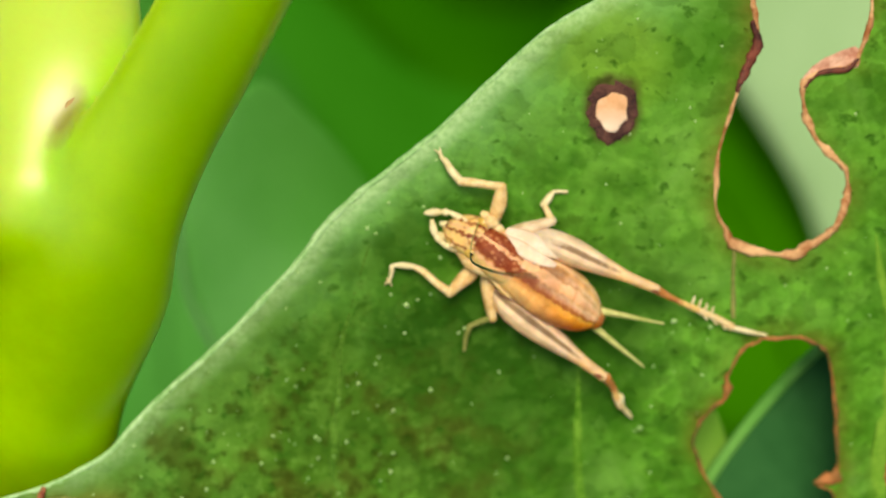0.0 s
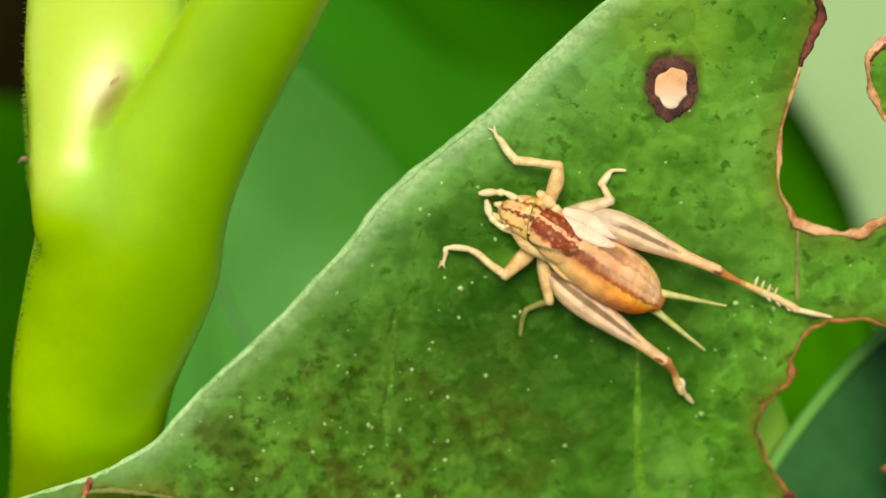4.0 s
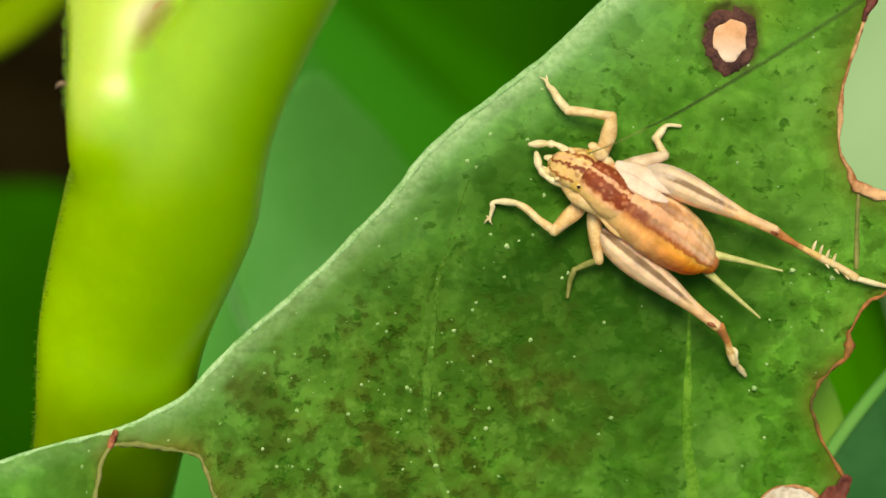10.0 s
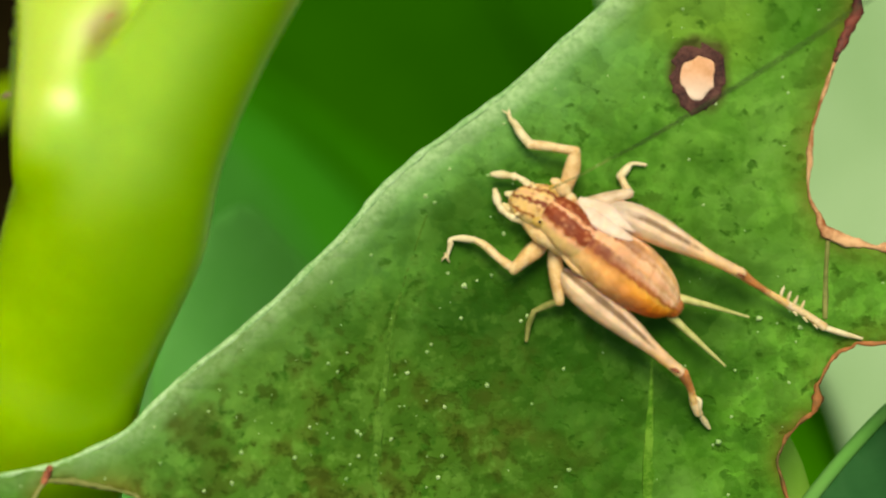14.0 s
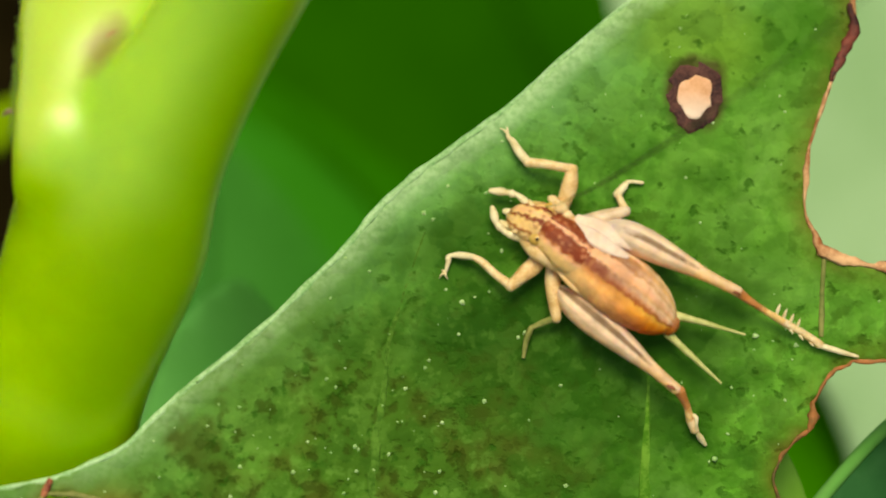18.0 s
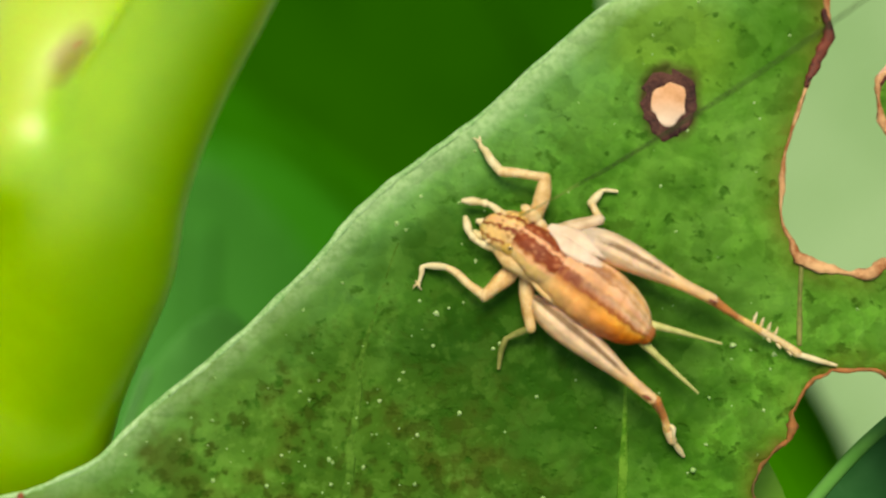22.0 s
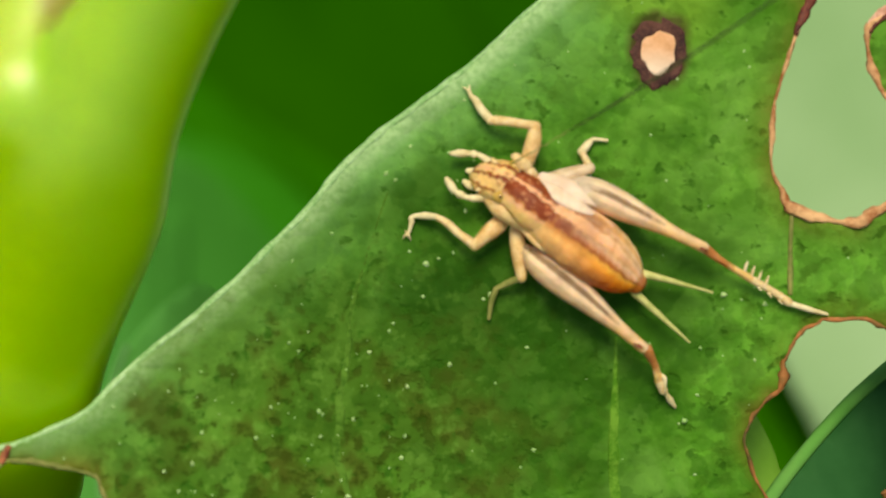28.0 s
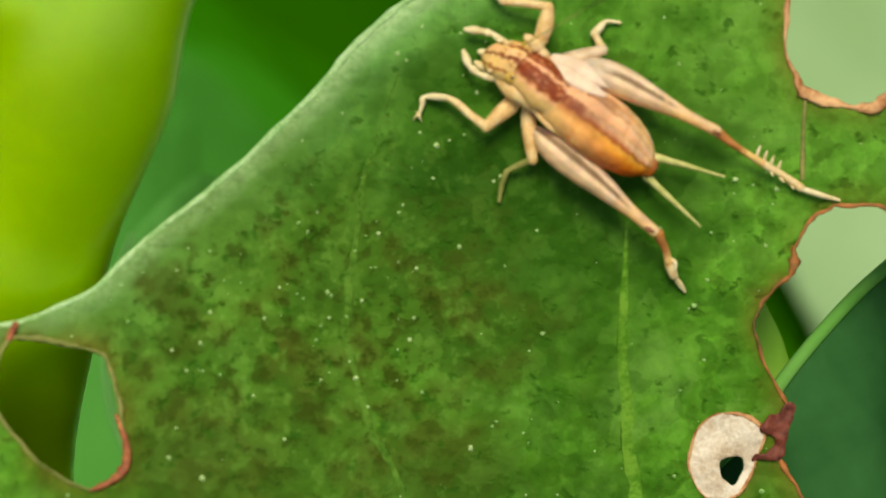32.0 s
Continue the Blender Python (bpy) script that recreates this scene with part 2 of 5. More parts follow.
    few = calc("MULTIPLY", few, span(edge, 0.75, 0.2))
    holes = calc("MULTIPLY", holes, few)
    c = mix(calc("MULTIPLY", holes, 0.66), c, (0.034, 0.058, 0.004))
    beside = calc("MULTIPLY", span(pit, 0.44, 0.38), few)
    c = mix(calc("MULTIPLY", beside, 0.45), c, (0.15, 0.34, 0.05))
    c = mix(calc("MULTIPLY", calc("MULTIPLY", attr.outputs["Alpha"], span(wide, 0.36, 0.6)), 0.8), c, (0.17, 0.13, 0.02))
    nt.links.new(c, bsdf.inputs["Base Color"])
    bsdf.inputs["Roughness"].default_value = 0.65
    bsdf.inputs["Specular IOR Level"].default_value = 0.06
    hgt = calc("ADD", calc("MULTIPLY", mid, 0.8), calc("MULTIPLY", cells.outputs["Distance"], -0.35))
    hgt = calc("SUBTRACT", hgt, calc("MULTIPLY", calc("ADD", holes, dent), 0.16))
    bp = nt.nodes.new("ShaderNodeBump")
    bp.inputs["Strength"].default_value, bp.inputs["Distance"].default_value = 0.85, 0.00018
    nt.links.new(hgt, bp.inputs["Height"])
    nt.links.new(bp.outputs[0], bsdf.inputs["Normal"])
    tr = nt.nodes.new("ShaderNodeBsdfTranslucent")
    tr.inputs[0].default_value = (0.22, 0.70, 0.03, 1)
    ms = nt.nodes.new("ShaderNodeMixShader")
    ms.inputs[0].default_value = 0.13
    nt.links.new(bsdf.outputs[0], ms.inputs[1])
    nt.links.new(tr.outputs[0], ms.inputs[2])
    nt.links.new(ms.outputs[0], nt.nodes["Material Output"].inputs["Surface"])
    return m


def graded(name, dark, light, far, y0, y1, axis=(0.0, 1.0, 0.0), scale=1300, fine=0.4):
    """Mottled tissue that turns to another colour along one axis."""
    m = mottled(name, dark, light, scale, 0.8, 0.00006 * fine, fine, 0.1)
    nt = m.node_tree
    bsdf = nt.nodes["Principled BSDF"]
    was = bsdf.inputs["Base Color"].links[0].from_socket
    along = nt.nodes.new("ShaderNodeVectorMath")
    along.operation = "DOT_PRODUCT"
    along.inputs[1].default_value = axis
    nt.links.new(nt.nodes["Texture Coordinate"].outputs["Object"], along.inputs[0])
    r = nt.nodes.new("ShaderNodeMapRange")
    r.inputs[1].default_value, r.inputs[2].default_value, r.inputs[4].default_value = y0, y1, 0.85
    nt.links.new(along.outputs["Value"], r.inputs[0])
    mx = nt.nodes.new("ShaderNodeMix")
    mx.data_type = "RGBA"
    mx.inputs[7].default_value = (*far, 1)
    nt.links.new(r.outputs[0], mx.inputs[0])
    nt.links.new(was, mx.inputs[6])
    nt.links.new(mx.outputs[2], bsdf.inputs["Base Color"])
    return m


LEAF = leaf_material()
LEAF_BACK = mottled("leaf_underside", (0.06, 0.17, 0.03), (0.09, 0.24, 0.05), 300, 0.6, 0.00005, 0.2)
MARGIN = mottled("leaf_margin_pale", (0.20, 0.44, 0.14), (0.44, 0.68, 0.35), 1300, 0.6, 0.00008, 0.6)
VEIN = mottled("vein_green", (0.062, 0.205, 0.014), (0.135, 0.315, 0.034), 900, 0.7, 0.00006, 0.8, 0.08)
VEIN_FAINT = mottled("faint_vein_green", (0.045, 0.135, 0.012), (0.095, 0.225, 0.028), 800, 0.7, 0.00006, 0.8, 0.08)
VEIN_YELLOW = mottled("yellowish_vein", (0.11, 0.29, 0.025), (0.19, 0.38, 0.045), 700, 0.7, 0.00006, 0.6, 0.08)
OLIVE = mottled("olive_edge", (0.14, 0.18, 0.035), (0.28, 0.28, 0.08), 900, 0.7, 0.00005, 0.5)
REDORANGE = mottled("red_orange_shred", (0.16, 0.03, 0.012), (0.62, 0.22, 0.09), 700, 0.65, 0.00006, 0.5)
BROWN = mottled("dried_brown_rim", (0.34, 0.11, 0.03), (0.80, 0.47, 0.24), 700, 0.7, 0.00008, 0.5)
RUSTY = mottled("rusty_rim", (0.10, 0.075, 0.015), (0.50, 0.17, 0.05), 420, 0.65, 0.00006, 0.5)
REDBROWN = mottled("red_brown_rim", (0.05, 0.012, 0.01), (0.22, 0.05, 0.03), 1100, 0.65, 0.00006, 0.5)
PURPLE = mottled("dark_purple_ring", (0.030, 0.008, 0.008), (0.13, 0.048, 0.036), 1500, 0.75, 0.00008, 0.6)
TAN = graded("dead_tan_tissue", (0.72, 0.36, 0.18), (0.90, 0.52, 0.32), (0.93, 0.74, 0.60), 0.00455, 0.0040)
PINKISH = mottled("pinkish_dead_skin", (0.50, 0.20, 0.13), (0.82, 0.50, 0.38), 900, 0.7, 0.00006, 0.5)
PAPER = mottled("white_papery_membrane", (0.52, 0.40, 0.28), (0.84, 0.76, 0.65), 1100, 0.7, 0.0001, 0.5)
SPECK = mottled("pale_speck", (0.22, 0.46, 0.12), (0.56, 0.77, 0.36), 900, 0.4)
STEM = mottled("lime_stem", (0.235, 0.52, 0.003), (0.375, 0.71, 0.006), 150, 0.45, 0.00003, 0.12, 0.3, sss=0.9, reach=0.0022)


def fork_material():
    """Lime skin that turns yellow on the side shoot, left of the line along the fork, with shade painted down one
    flank.
    """
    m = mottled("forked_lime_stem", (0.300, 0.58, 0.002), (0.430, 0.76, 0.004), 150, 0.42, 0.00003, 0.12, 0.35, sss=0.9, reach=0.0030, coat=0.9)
    m.node_tree.nodes["Principled BSDF"].inputs["Coat Roughness"].default_value = 0.33
    m.node_tree.nodes["Principled BSDF"].inputs["Coat IOR"].default_value = 1.75
    nt = m.node_tree
    bsdf = nt.nodes["Principled BSDF"]
    green = bsdf.inputs["Base Color"].links[0].from_socket
    sep = nt.nodes.new("ShaderNodeSeparateXYZ")
    nt.links.new(nt.nodes["Texture Coordinate"].outputs["Object"], sep.inputs[0])
    across = nt.nodes.new("ShaderNodeVectorMath")
    across.operation = "DOT_PRODUCT"
    across.inputs[1].default_value = (-0.875, 0.484, 0.0)
    nt.links.new(nt.nodes["Texture Coordinate"].outputs["Object"], across.inputs[0])
    fac = []
    for value, a, b in ((across.outputs["Value"], 0.00133, 0.0022), (sep.outputs[1], 0.0006, 0.0029)):
        r = nt.nodes.new("ShaderNodeMapRange")
        r.interpolation_type = "SMOOTHSTEP"
        r.inputs[1].default_value, r.inputs[2].default_value = a, b
        nt.links.new(value, r.inputs[0])
        fac.append(r.outputs[0])
    both = nt.nodes.new("ShaderNodeMath")
    both.operation = "MULTIPLY"
    nt.links.new(fac[0], both.inputs[0])
    nt.links.new(fac[1], both.inputs[1])
    mx = nt.nodes.new("ShaderNodeMix")
    mx.data_type = "RGBA"
    mx.inputs[7].default_value = (0.50, 0.70, 0.045, 1)
    nt.links.new(both.outputs[0], mx.inputs[0])
    # shade painted down one flank of the main stem: darker green with a wavering border
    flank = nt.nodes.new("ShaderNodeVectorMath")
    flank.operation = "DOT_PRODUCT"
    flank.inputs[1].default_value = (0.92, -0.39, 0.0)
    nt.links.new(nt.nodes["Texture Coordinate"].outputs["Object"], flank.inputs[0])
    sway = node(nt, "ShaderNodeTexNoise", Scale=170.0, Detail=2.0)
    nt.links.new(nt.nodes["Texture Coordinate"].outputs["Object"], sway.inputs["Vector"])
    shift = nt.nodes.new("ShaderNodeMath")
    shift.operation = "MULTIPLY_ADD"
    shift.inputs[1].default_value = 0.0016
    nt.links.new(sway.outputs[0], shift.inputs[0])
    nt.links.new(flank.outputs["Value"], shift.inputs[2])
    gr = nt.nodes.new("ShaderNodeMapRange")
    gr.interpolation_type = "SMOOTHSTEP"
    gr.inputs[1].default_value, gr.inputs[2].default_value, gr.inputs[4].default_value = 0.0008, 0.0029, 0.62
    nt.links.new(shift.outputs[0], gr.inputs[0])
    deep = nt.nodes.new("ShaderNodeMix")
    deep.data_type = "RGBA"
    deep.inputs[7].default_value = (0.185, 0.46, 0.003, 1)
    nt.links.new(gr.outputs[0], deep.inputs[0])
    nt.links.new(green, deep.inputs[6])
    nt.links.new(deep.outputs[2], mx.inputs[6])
    # a brown stain round the scar in the fork
    mp = nt.nodes.new("ShaderNodeMapping")
    mp.vector_type = "TEXTURE"
    mp.inputs["Location"].default_value = (0.00038, 0.00458, 0.0)
    mp.inputs["Rotation"].default_value = (0.0, 0.0, -0.45)
    mp.inputs["Scale"].default_value = (0.00062, 0.00115, 0.02)
    nt.links.new(nt.nodes["Texture Coordinate"].outputs["Object"], mp.inputs[0])
    far = nt.nodes.new("ShaderNodeVectorMath")
    far.operation = "LENGTH"
    nt.links.new(mp.outputs[0], far.inputs[0])
    blur = node(nt, "ShaderNodeTexNoise", Scale=1100.0, Detail=3.0)
    nt.links.new(nt.nodes["Texture Coordinate"].outputs["Object"], blur.inputs["Vector"])
    sm = nt.nodes.new("ShaderNodeMath")
    sm.operation = "MULTIPLY_ADD"
    sm.inputs[1].default_value = 0.9
    nt.links.new(blur.outputs[0], sm.inputs[0])
    nt.links.new(far.outputs["Value"], sm.inputs[2])
    st = nt.nodes.new("ShaderNodeMapRange")
    st.inputs[1].default_value, st.inputs[2].default_value, st.inputs[4].default_value = 1.5, 0.85, 0.75
    nt.links.new(sm.outputs[0], st.inputs[0])
    stain = nt.nodes.new("ShaderNodeMix")
    stain.data_type = "RGBA"
    stain.inputs[7].default_value = (0.30, 0.20, 0.02, 1)
    nt.links.new(st.outputs[0], stain.inputs[0])
    nt.links.new(mx.outputs[2], stain.inputs[6])
    nt.links.new(stain.outputs[2], bsdf.inputs["Base Color"])
    return m


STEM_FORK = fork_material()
STEM_SCAR = mottled("brown_stem_scar", (0.36, 0.22, 0.06), (0.58, 0.40, 0.16), 900, 0.6)
STRAW = mottled("straw_cuticle", (0.74, 0.42, 0.16), (0.97, 0.67, 0.35), 2600, 0.42, 0.00004, 0.6, 0.5, sss=0.25)
REDDISH = mottled("red_brown_band", (0.16, 0.035, 0.012), (0.38, 0.11, 0.05), 3600, 0.4, 0.00001, 0.5)
PALE = mottled("pale_wing_pad", (0.84, 0.58, 0.44), (0.96, 0.75, 0.60), 2000, 0.5, 0.00003, 0.4, 0.2, sss=0.2)
THIGH = mottled("pinkish_grey_thigh", (0.62, 0.43, 0.28), (0.85, 0.64, 0.46), 2400, 0.38, 0.00001, 0.3, sss=0.2)
GREYBROWN = mottled("grey_brown_stripe", (0.16, 0.10, 0.06), (0.30, 0.20, 0.13), 3000, 0.45, 0.0, 0.4)
LIMB = mottled("pale_yellow_limb", (0.74, 0.46, 0.20), (0.97, 0.72, 0.42), 3000, 0.45, 0.00004, 0.6, sss=0.2)
TIP = mottled("whitish_foot", (0.66, 0.52, 0.26), (0.88, 0.77, 0.50), 3000, 0.45, 0.00002, 0.5)
# olive limb with shade put into the colour, for the shaded middle leg
DULL = mottled("shaded_olive_limb", (0.19, 0.22, 0.05), (0.36, 0.35, 0.11), 2600, 0.5, 0.00002, 0.5)
CERCUS = mottled("greenish_cercus", (0.42, 0.45, 0.13), (0.66, 0.63, 0.27), 3000, 0.4)
FEELER = mottled("dark_antenna", (0.020, 0.045, 0.006), (0.050, 0.070, 0.014), 2500, 0.5, 0.0, 0.4)
BLACK = mottled("black_eye", (0.008, 0.005, 0.004), (0.02, 0.012, 0.01), 3000, 0.2)
EYE = mottled("amber_eye", (0.60, 0.35, 0.07), (0.78, 0.52, 0.15), 3600, 0.2, 0.0, 0.3, 0.6)
# falloff painted into the colour: both soft leaves darken to their upper right
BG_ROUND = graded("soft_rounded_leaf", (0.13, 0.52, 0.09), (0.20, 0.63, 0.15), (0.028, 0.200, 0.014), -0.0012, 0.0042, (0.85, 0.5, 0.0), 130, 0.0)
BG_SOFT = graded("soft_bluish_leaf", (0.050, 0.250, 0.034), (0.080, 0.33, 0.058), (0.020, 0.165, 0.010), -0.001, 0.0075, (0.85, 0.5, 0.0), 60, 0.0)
BG_LIME = mottled("lime_blade", (0.14, 0.26, 0.006), (0.24, 0.38, 0.012), 60, 0.5, spec=0.0)
BG_EDGE = mottled("pale_leaf_edge", (0.09, 0.32, 0.06), (0.16, 0.42, 0.10), 300, 0.5, spec=0.0)
BG_RIM = mottled("whitish_leaf_edge", (0.18, 0.50, 0.14), (0.28, 0.60, 0.22), 300, 0.5, spec=0.0)
# shade further back is put into the base colours: mid, deep, dark
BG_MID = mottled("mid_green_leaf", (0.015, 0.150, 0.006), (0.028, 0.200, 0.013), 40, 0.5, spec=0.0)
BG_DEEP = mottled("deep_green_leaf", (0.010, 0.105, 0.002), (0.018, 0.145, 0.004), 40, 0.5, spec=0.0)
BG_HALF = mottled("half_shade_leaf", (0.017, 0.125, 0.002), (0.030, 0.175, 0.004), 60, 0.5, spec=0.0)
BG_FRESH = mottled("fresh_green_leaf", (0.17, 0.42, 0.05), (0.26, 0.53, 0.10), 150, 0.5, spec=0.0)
BG_DARK = mottled("shade_green_leaf", (0.007, 0.066, 0.0006), (0.014, 0.105, 0.0012), 40, 0.5, spec=0.0)
BG_PALE = mottled("pale_grey_green_leaf", (0.25, 0.44, 0.20), (0.36, 0.56, 0.30), 50, 0.6, through=(0.3, 0.5, 0.2), thin=0.1, spec=0.0)
BG_TEAL = mottled("bluish_green_leaf", (0.016, 0.095, 0.026), (0.030, 0.140, 0.042), 200, 0.6, 0.00005, 0.2, spec=0.05)
SOIL = mottled("dark_soil", (0.004, 0.003, 0.001), (0.014, 0.010, 0.003), 30, 1.0, 0.004, 0.6, 0.0)


def striped(name, front, back=None, split=0.4, wobble=0.10, dots=None, rings=None, rough=0.46, both=True, tips=None, fade=0.07, root=None):
    """Bands that run along a limb or body: stops of (share of the way round from the top, colour), before and after the split."""
    m = bpy.data.materials.new(name)
    m.use_nodes = True
    nt = m.node_tree
    bsdf = nt.nodes["Principled BSDF"]
    co = nt.nodes.new("ShaderNodeTexCoord")
    n1 = node(nt, "ShaderNodeTexNoise", Scale=5200.0, Detail=3.0)
    n2 = node(nt, "ShaderNodeTexNoise", Scale=1700.0, Detail=4.0)
    for n in (n1, n2):
        nt.links.new(co.outputs["Object"], n.inputs["Vector"])
    sep = nt.nodes.new("ShaderNodeSeparateXYZ")
    nt.links.new(co.outputs["UV"], sep.inputs[0])

    def calc(op, a, b=0.0):
        n = nt.nodes.new("ShaderNodeMath")
        n.operation = op
        for k, v in ((0, a), (1, b)):
            if isinstance(v, (int, float)):
                n.inputs[k].default_value = v
            else:
                nt.links.new(v, n.inputs[k])
        return n.outputs[0]

    def span(value, a, b, c=0.0, d=1.0):
        n = nt.nodes.new("ShaderNodeMapRange")
        for k, v in zip((1, 2, 3, 4), (a, b, c, d)):
            n.inputs[k].default_value = v
        nt.links.new(value, n.inputs[0])
        return n.outputs[0]

    def mix(f, a, b):
        n = nt.nodes.new("ShaderNodeMix")
        n.data_type = "RGBA"
        for k, v in ((0, f), (6, a), (7, b)):
            if isinstance(v, tuple):
                n.inputs[k].default_value = (*v, 1)
            elif isinstance(v, (int, float)):
                n.inputs[k].default_value = v
            else:
                nt.links.new(v, n.inputs[k])
        return n.outputs[2]

    wob = calc("MULTIPLY", calc("SUBTRACT", n1.outputs[0], 0.5), wobble)
    x = calc("ADD", sep.outputs[0], wob)
    x = calc("ABSOLUTE", x) if both else calc("MULTIPLY_ADD", x, 0.5)
    if not both:
        x.node.inputs[2].default_value = 0.5

    def bands(stops):
        r = nt.nodes.new("ShaderNodeValToRGB")
        els = r.color_ramp.elements
        while len(els) < len(stops):
            els.new(0.5)
        for e, (p, c) in zip(els, stops):
            e.position, e.color = p, (*c, 1)
        nt.links.new(x, r.inputs[0])
        return r.outputs[0]

    c = bands(front)
    y = calc("ADD", sep.outputs[1], calc("MULTIPLY", calc("SUBTRACT", n1.outputs[0], 0.5), 0.25))
    if dots:
        v = node(nt, "ShaderNodeTexVoronoi", Scale=5200.0)
        nt.links.new(co.outputs["Object"], v.inputs["Vector"])
        limit, dot_colour, amount = dots
        f = calc("MULTIPLY", span(v.outputs["Distance"], 0.42, 0.26), span(x, limit, limit - 0.03, 0.0, amount))
        c = mix(f, c, dot_colour)
    if back:
        c = mix(span(y, split - fade, split + fade), c, bands(back))
    if rings:
        f = calc("FRACT", calc("MULTIPLY", sep.outputs[1], rings[0]))
        c = mix(calc("MULTIPLY", span(calc("ABSOLUTE", calc("SUBTRACT", f, 0.5)), 0.36, 0.5), rings[2]), c, rings[1])
    if tips:
        c = mix(span(sep.outputs[1], tips[0], tips[0] + 0.1, 0.0, 0.85), c, tips[1])
    if root:
        c = mix(span(y, root[0], root[0] - 0.12, 0.0, 0.85), c, root[1])
    hsv = nt.nodes.new("ShaderNodeHueSaturation")
    nt.links.new(c, hsv.inputs["Color"])
    nt.links.new(span(n2.outputs[0], 0.3, 0.7, 0.76, 1.20), hsv.inputs["Value"])
    nt.links.new(hsv.outputs[0], bsdf.inputs["Base Color"])
    bsdf.inputs["Roughness"].default_value = rough
    bsdf.inputs["Specular IOR Level"].default_value = 0.2
    bsdf.inputs["Subsurface Weight"].default_value = 0.4
    bsdf.inputs["Subsurface Radius"].default_value = (1.0, 0.6, 0.2)
    bsdf.inputs["Subsurface Scale"].default_value = 0.0005
    bp = nt.nodes.new("ShaderNodeBump")
    bp.inputs["Strength"].default_value, bp.inputs["Distance"].default_value = 0.6, 0.00010
    nt.links.new(n1.outputs[0], bp.inputs["Height"])
    nt.links.new(bp.outputs[0], bsdf.inputs["Normal"])
    return m


C_PINK, C_BROWN, C_TAWNY, C_STRAW = (0.90, 0.47, 0.27), (0.25, 0.045, 0.014), (0.60, 0.23, 0.08), (0.96, 0.54, 0.22)
C_FAWN = (0.78, 0.42, 0.20)
C_AMBER, C_RUST, C_PALE, C_YELLOW = (0.92, 0.34, 0.03), (0.52, 0.10, 0.010), (0.93, 0.60, 0.38), (0.95, 0.60, 0.25)
# the stripes are its own; the lit right flank is painted paler
ABDOMEN = striped("striped_abdomen",
                  [(0.0, C_RUST), (0.20, C_STRAW), (0.36, C_STRAW), (0.40, C_TAWNY), (0.42, C_BROWN), (0.465, C_BROWN), (0.48, C_PINK), (0.52, C_PINK), (0.535, C_BROWN), (0.58, C_BROWN), (0.61, C_PALE), (0.8, C_STRAW), (1.0, C_RUST)],
                  [(0.0, C_RUST), (0.30, C_RUST), (0.345, (0.72, 0.20, 0.015)), (0.375, C_AMBER), (0.405, (0.90, 0.46, 0.08)), (0.415, (0.42, 0.10, 0.02)), (0.428, C_TAWNY), (0.442, C_PINK), (0.46, C_PALE), (0.475, C_FAWN), (0.495, C_PINK), (0.52, C_PALE), (0.535, C_FAWN), (0.555, C_PALE), (0.585, C_STRAW), (0.60, C_FAWN), (0.62, C_PALE), (0.65, C_STRAW), (0.68, C_FAWN), (0.71, C_STRAW), (0.82, C_AMBER), (1.0, C_RUST)],
                  0.46, 0.10, rings=(8.5, (0.66, 0.30, 0.08), 0.22), both=False, fade=0.24, tips=(0.90, (0.46, 0.12, 0.02)))
PRONOTUM = striped("striped_pronotum", [(0.0, C_PINK), (0.02, C_PINK), (0.04, C_BROWN), (0.11, (0.32, 0.07, 0.025)), (0.14, C_BROWN), (0.205, C_BROWN), (0.235, C_TAWNY), (0.26, C_PINK), (0.33, C_YELLOW), (0.6, C_STRAW), (1.0, C_TAWNY)],
                   wobble=0.15, dots=(0.2, (0.62, 0.25, 0.12), 0.6))
HEAD = striped("striped_head", [(0.0, C_PINK), (0.05, C_YELLOW), (0.085, C_BROWN), (0.115, C_BROWN), (0.15, C_YELLOW), (0.28, C_YELLOW), (0.31, C_TAWNY), (0.335, C_BROWN), (0.36, C_YELLOW), (0.7, C_YELLOW), (1.0, C_STRAW)],
               wobble=0.22, dots=(0.9, (0.40, 0.15, 0.04), 0.6))
THIGH_BANDS = [(0.0, (0.66, 0.40, 0.18)), (0.29, (0.74, 0.46, 0.26)), (0.335, (0.64, 0.45, 0.29)), (0.36, (0.64, 0.45, 0.29)), (0.385, (0.86, 0.60, 0.41)), (0.43, (0.88, 0.63, 0.45)), (0.455, (0.27, 0.165, 0.095)), (0.50, (0.30, 0.185, 0.11)), (0.525, (0.90, 0.65, 0.47)), (0.585, (0.84, 0.58, 0.40)), (0.605, (0.68, 0.48, 0.33)), (0.635, (0.68, 0.48, 0.33)), (0.66, (0.80, 0.52, 0.30)), (1.0, (0.55, 0.34, 0.17))]
THIGH_END = [(0.0, C_TAWNY), (0.3, C_STRAW), (0.5, C_PALE), (0.7, C_STRAW), (1.0, C_TAWNY)]
THIGH_S = striped("striped_thigh", THIGH_BANDS, THIGH_END, 0.74, 0.05, both=False)
THIGH_W = striped("whitish_striped_thigh", THIGH_BANDS, THIGH_END, 0.66, 0.05, both=False, root=(0.36, (0.84, 0.66, 0.52)))
SHIN = striped("banded_shin", [(0.0, C_TAWNY), (1.0, C_TAWNY)], [(0.0, C_STRAW), (1.0, C_STRAW)], 0.6, 0.1)


# ---- geometry ----
def part(name, bm, material, parent=None, label=""):
    me = bpy.data.meshes.new(name)
    for f in bm.faces:
        f.smooth = True
    bm.normal_update()
    bm.to_mesh(me)
    bm.free()
    for m in (material if isinstance(material, (list, tuple)) else [material]):
        me.materials.append(m)
    ob = new(name, me)
    if parent:
        ob.parent = parent
    if label:
        ob["label"] = label
    return ob


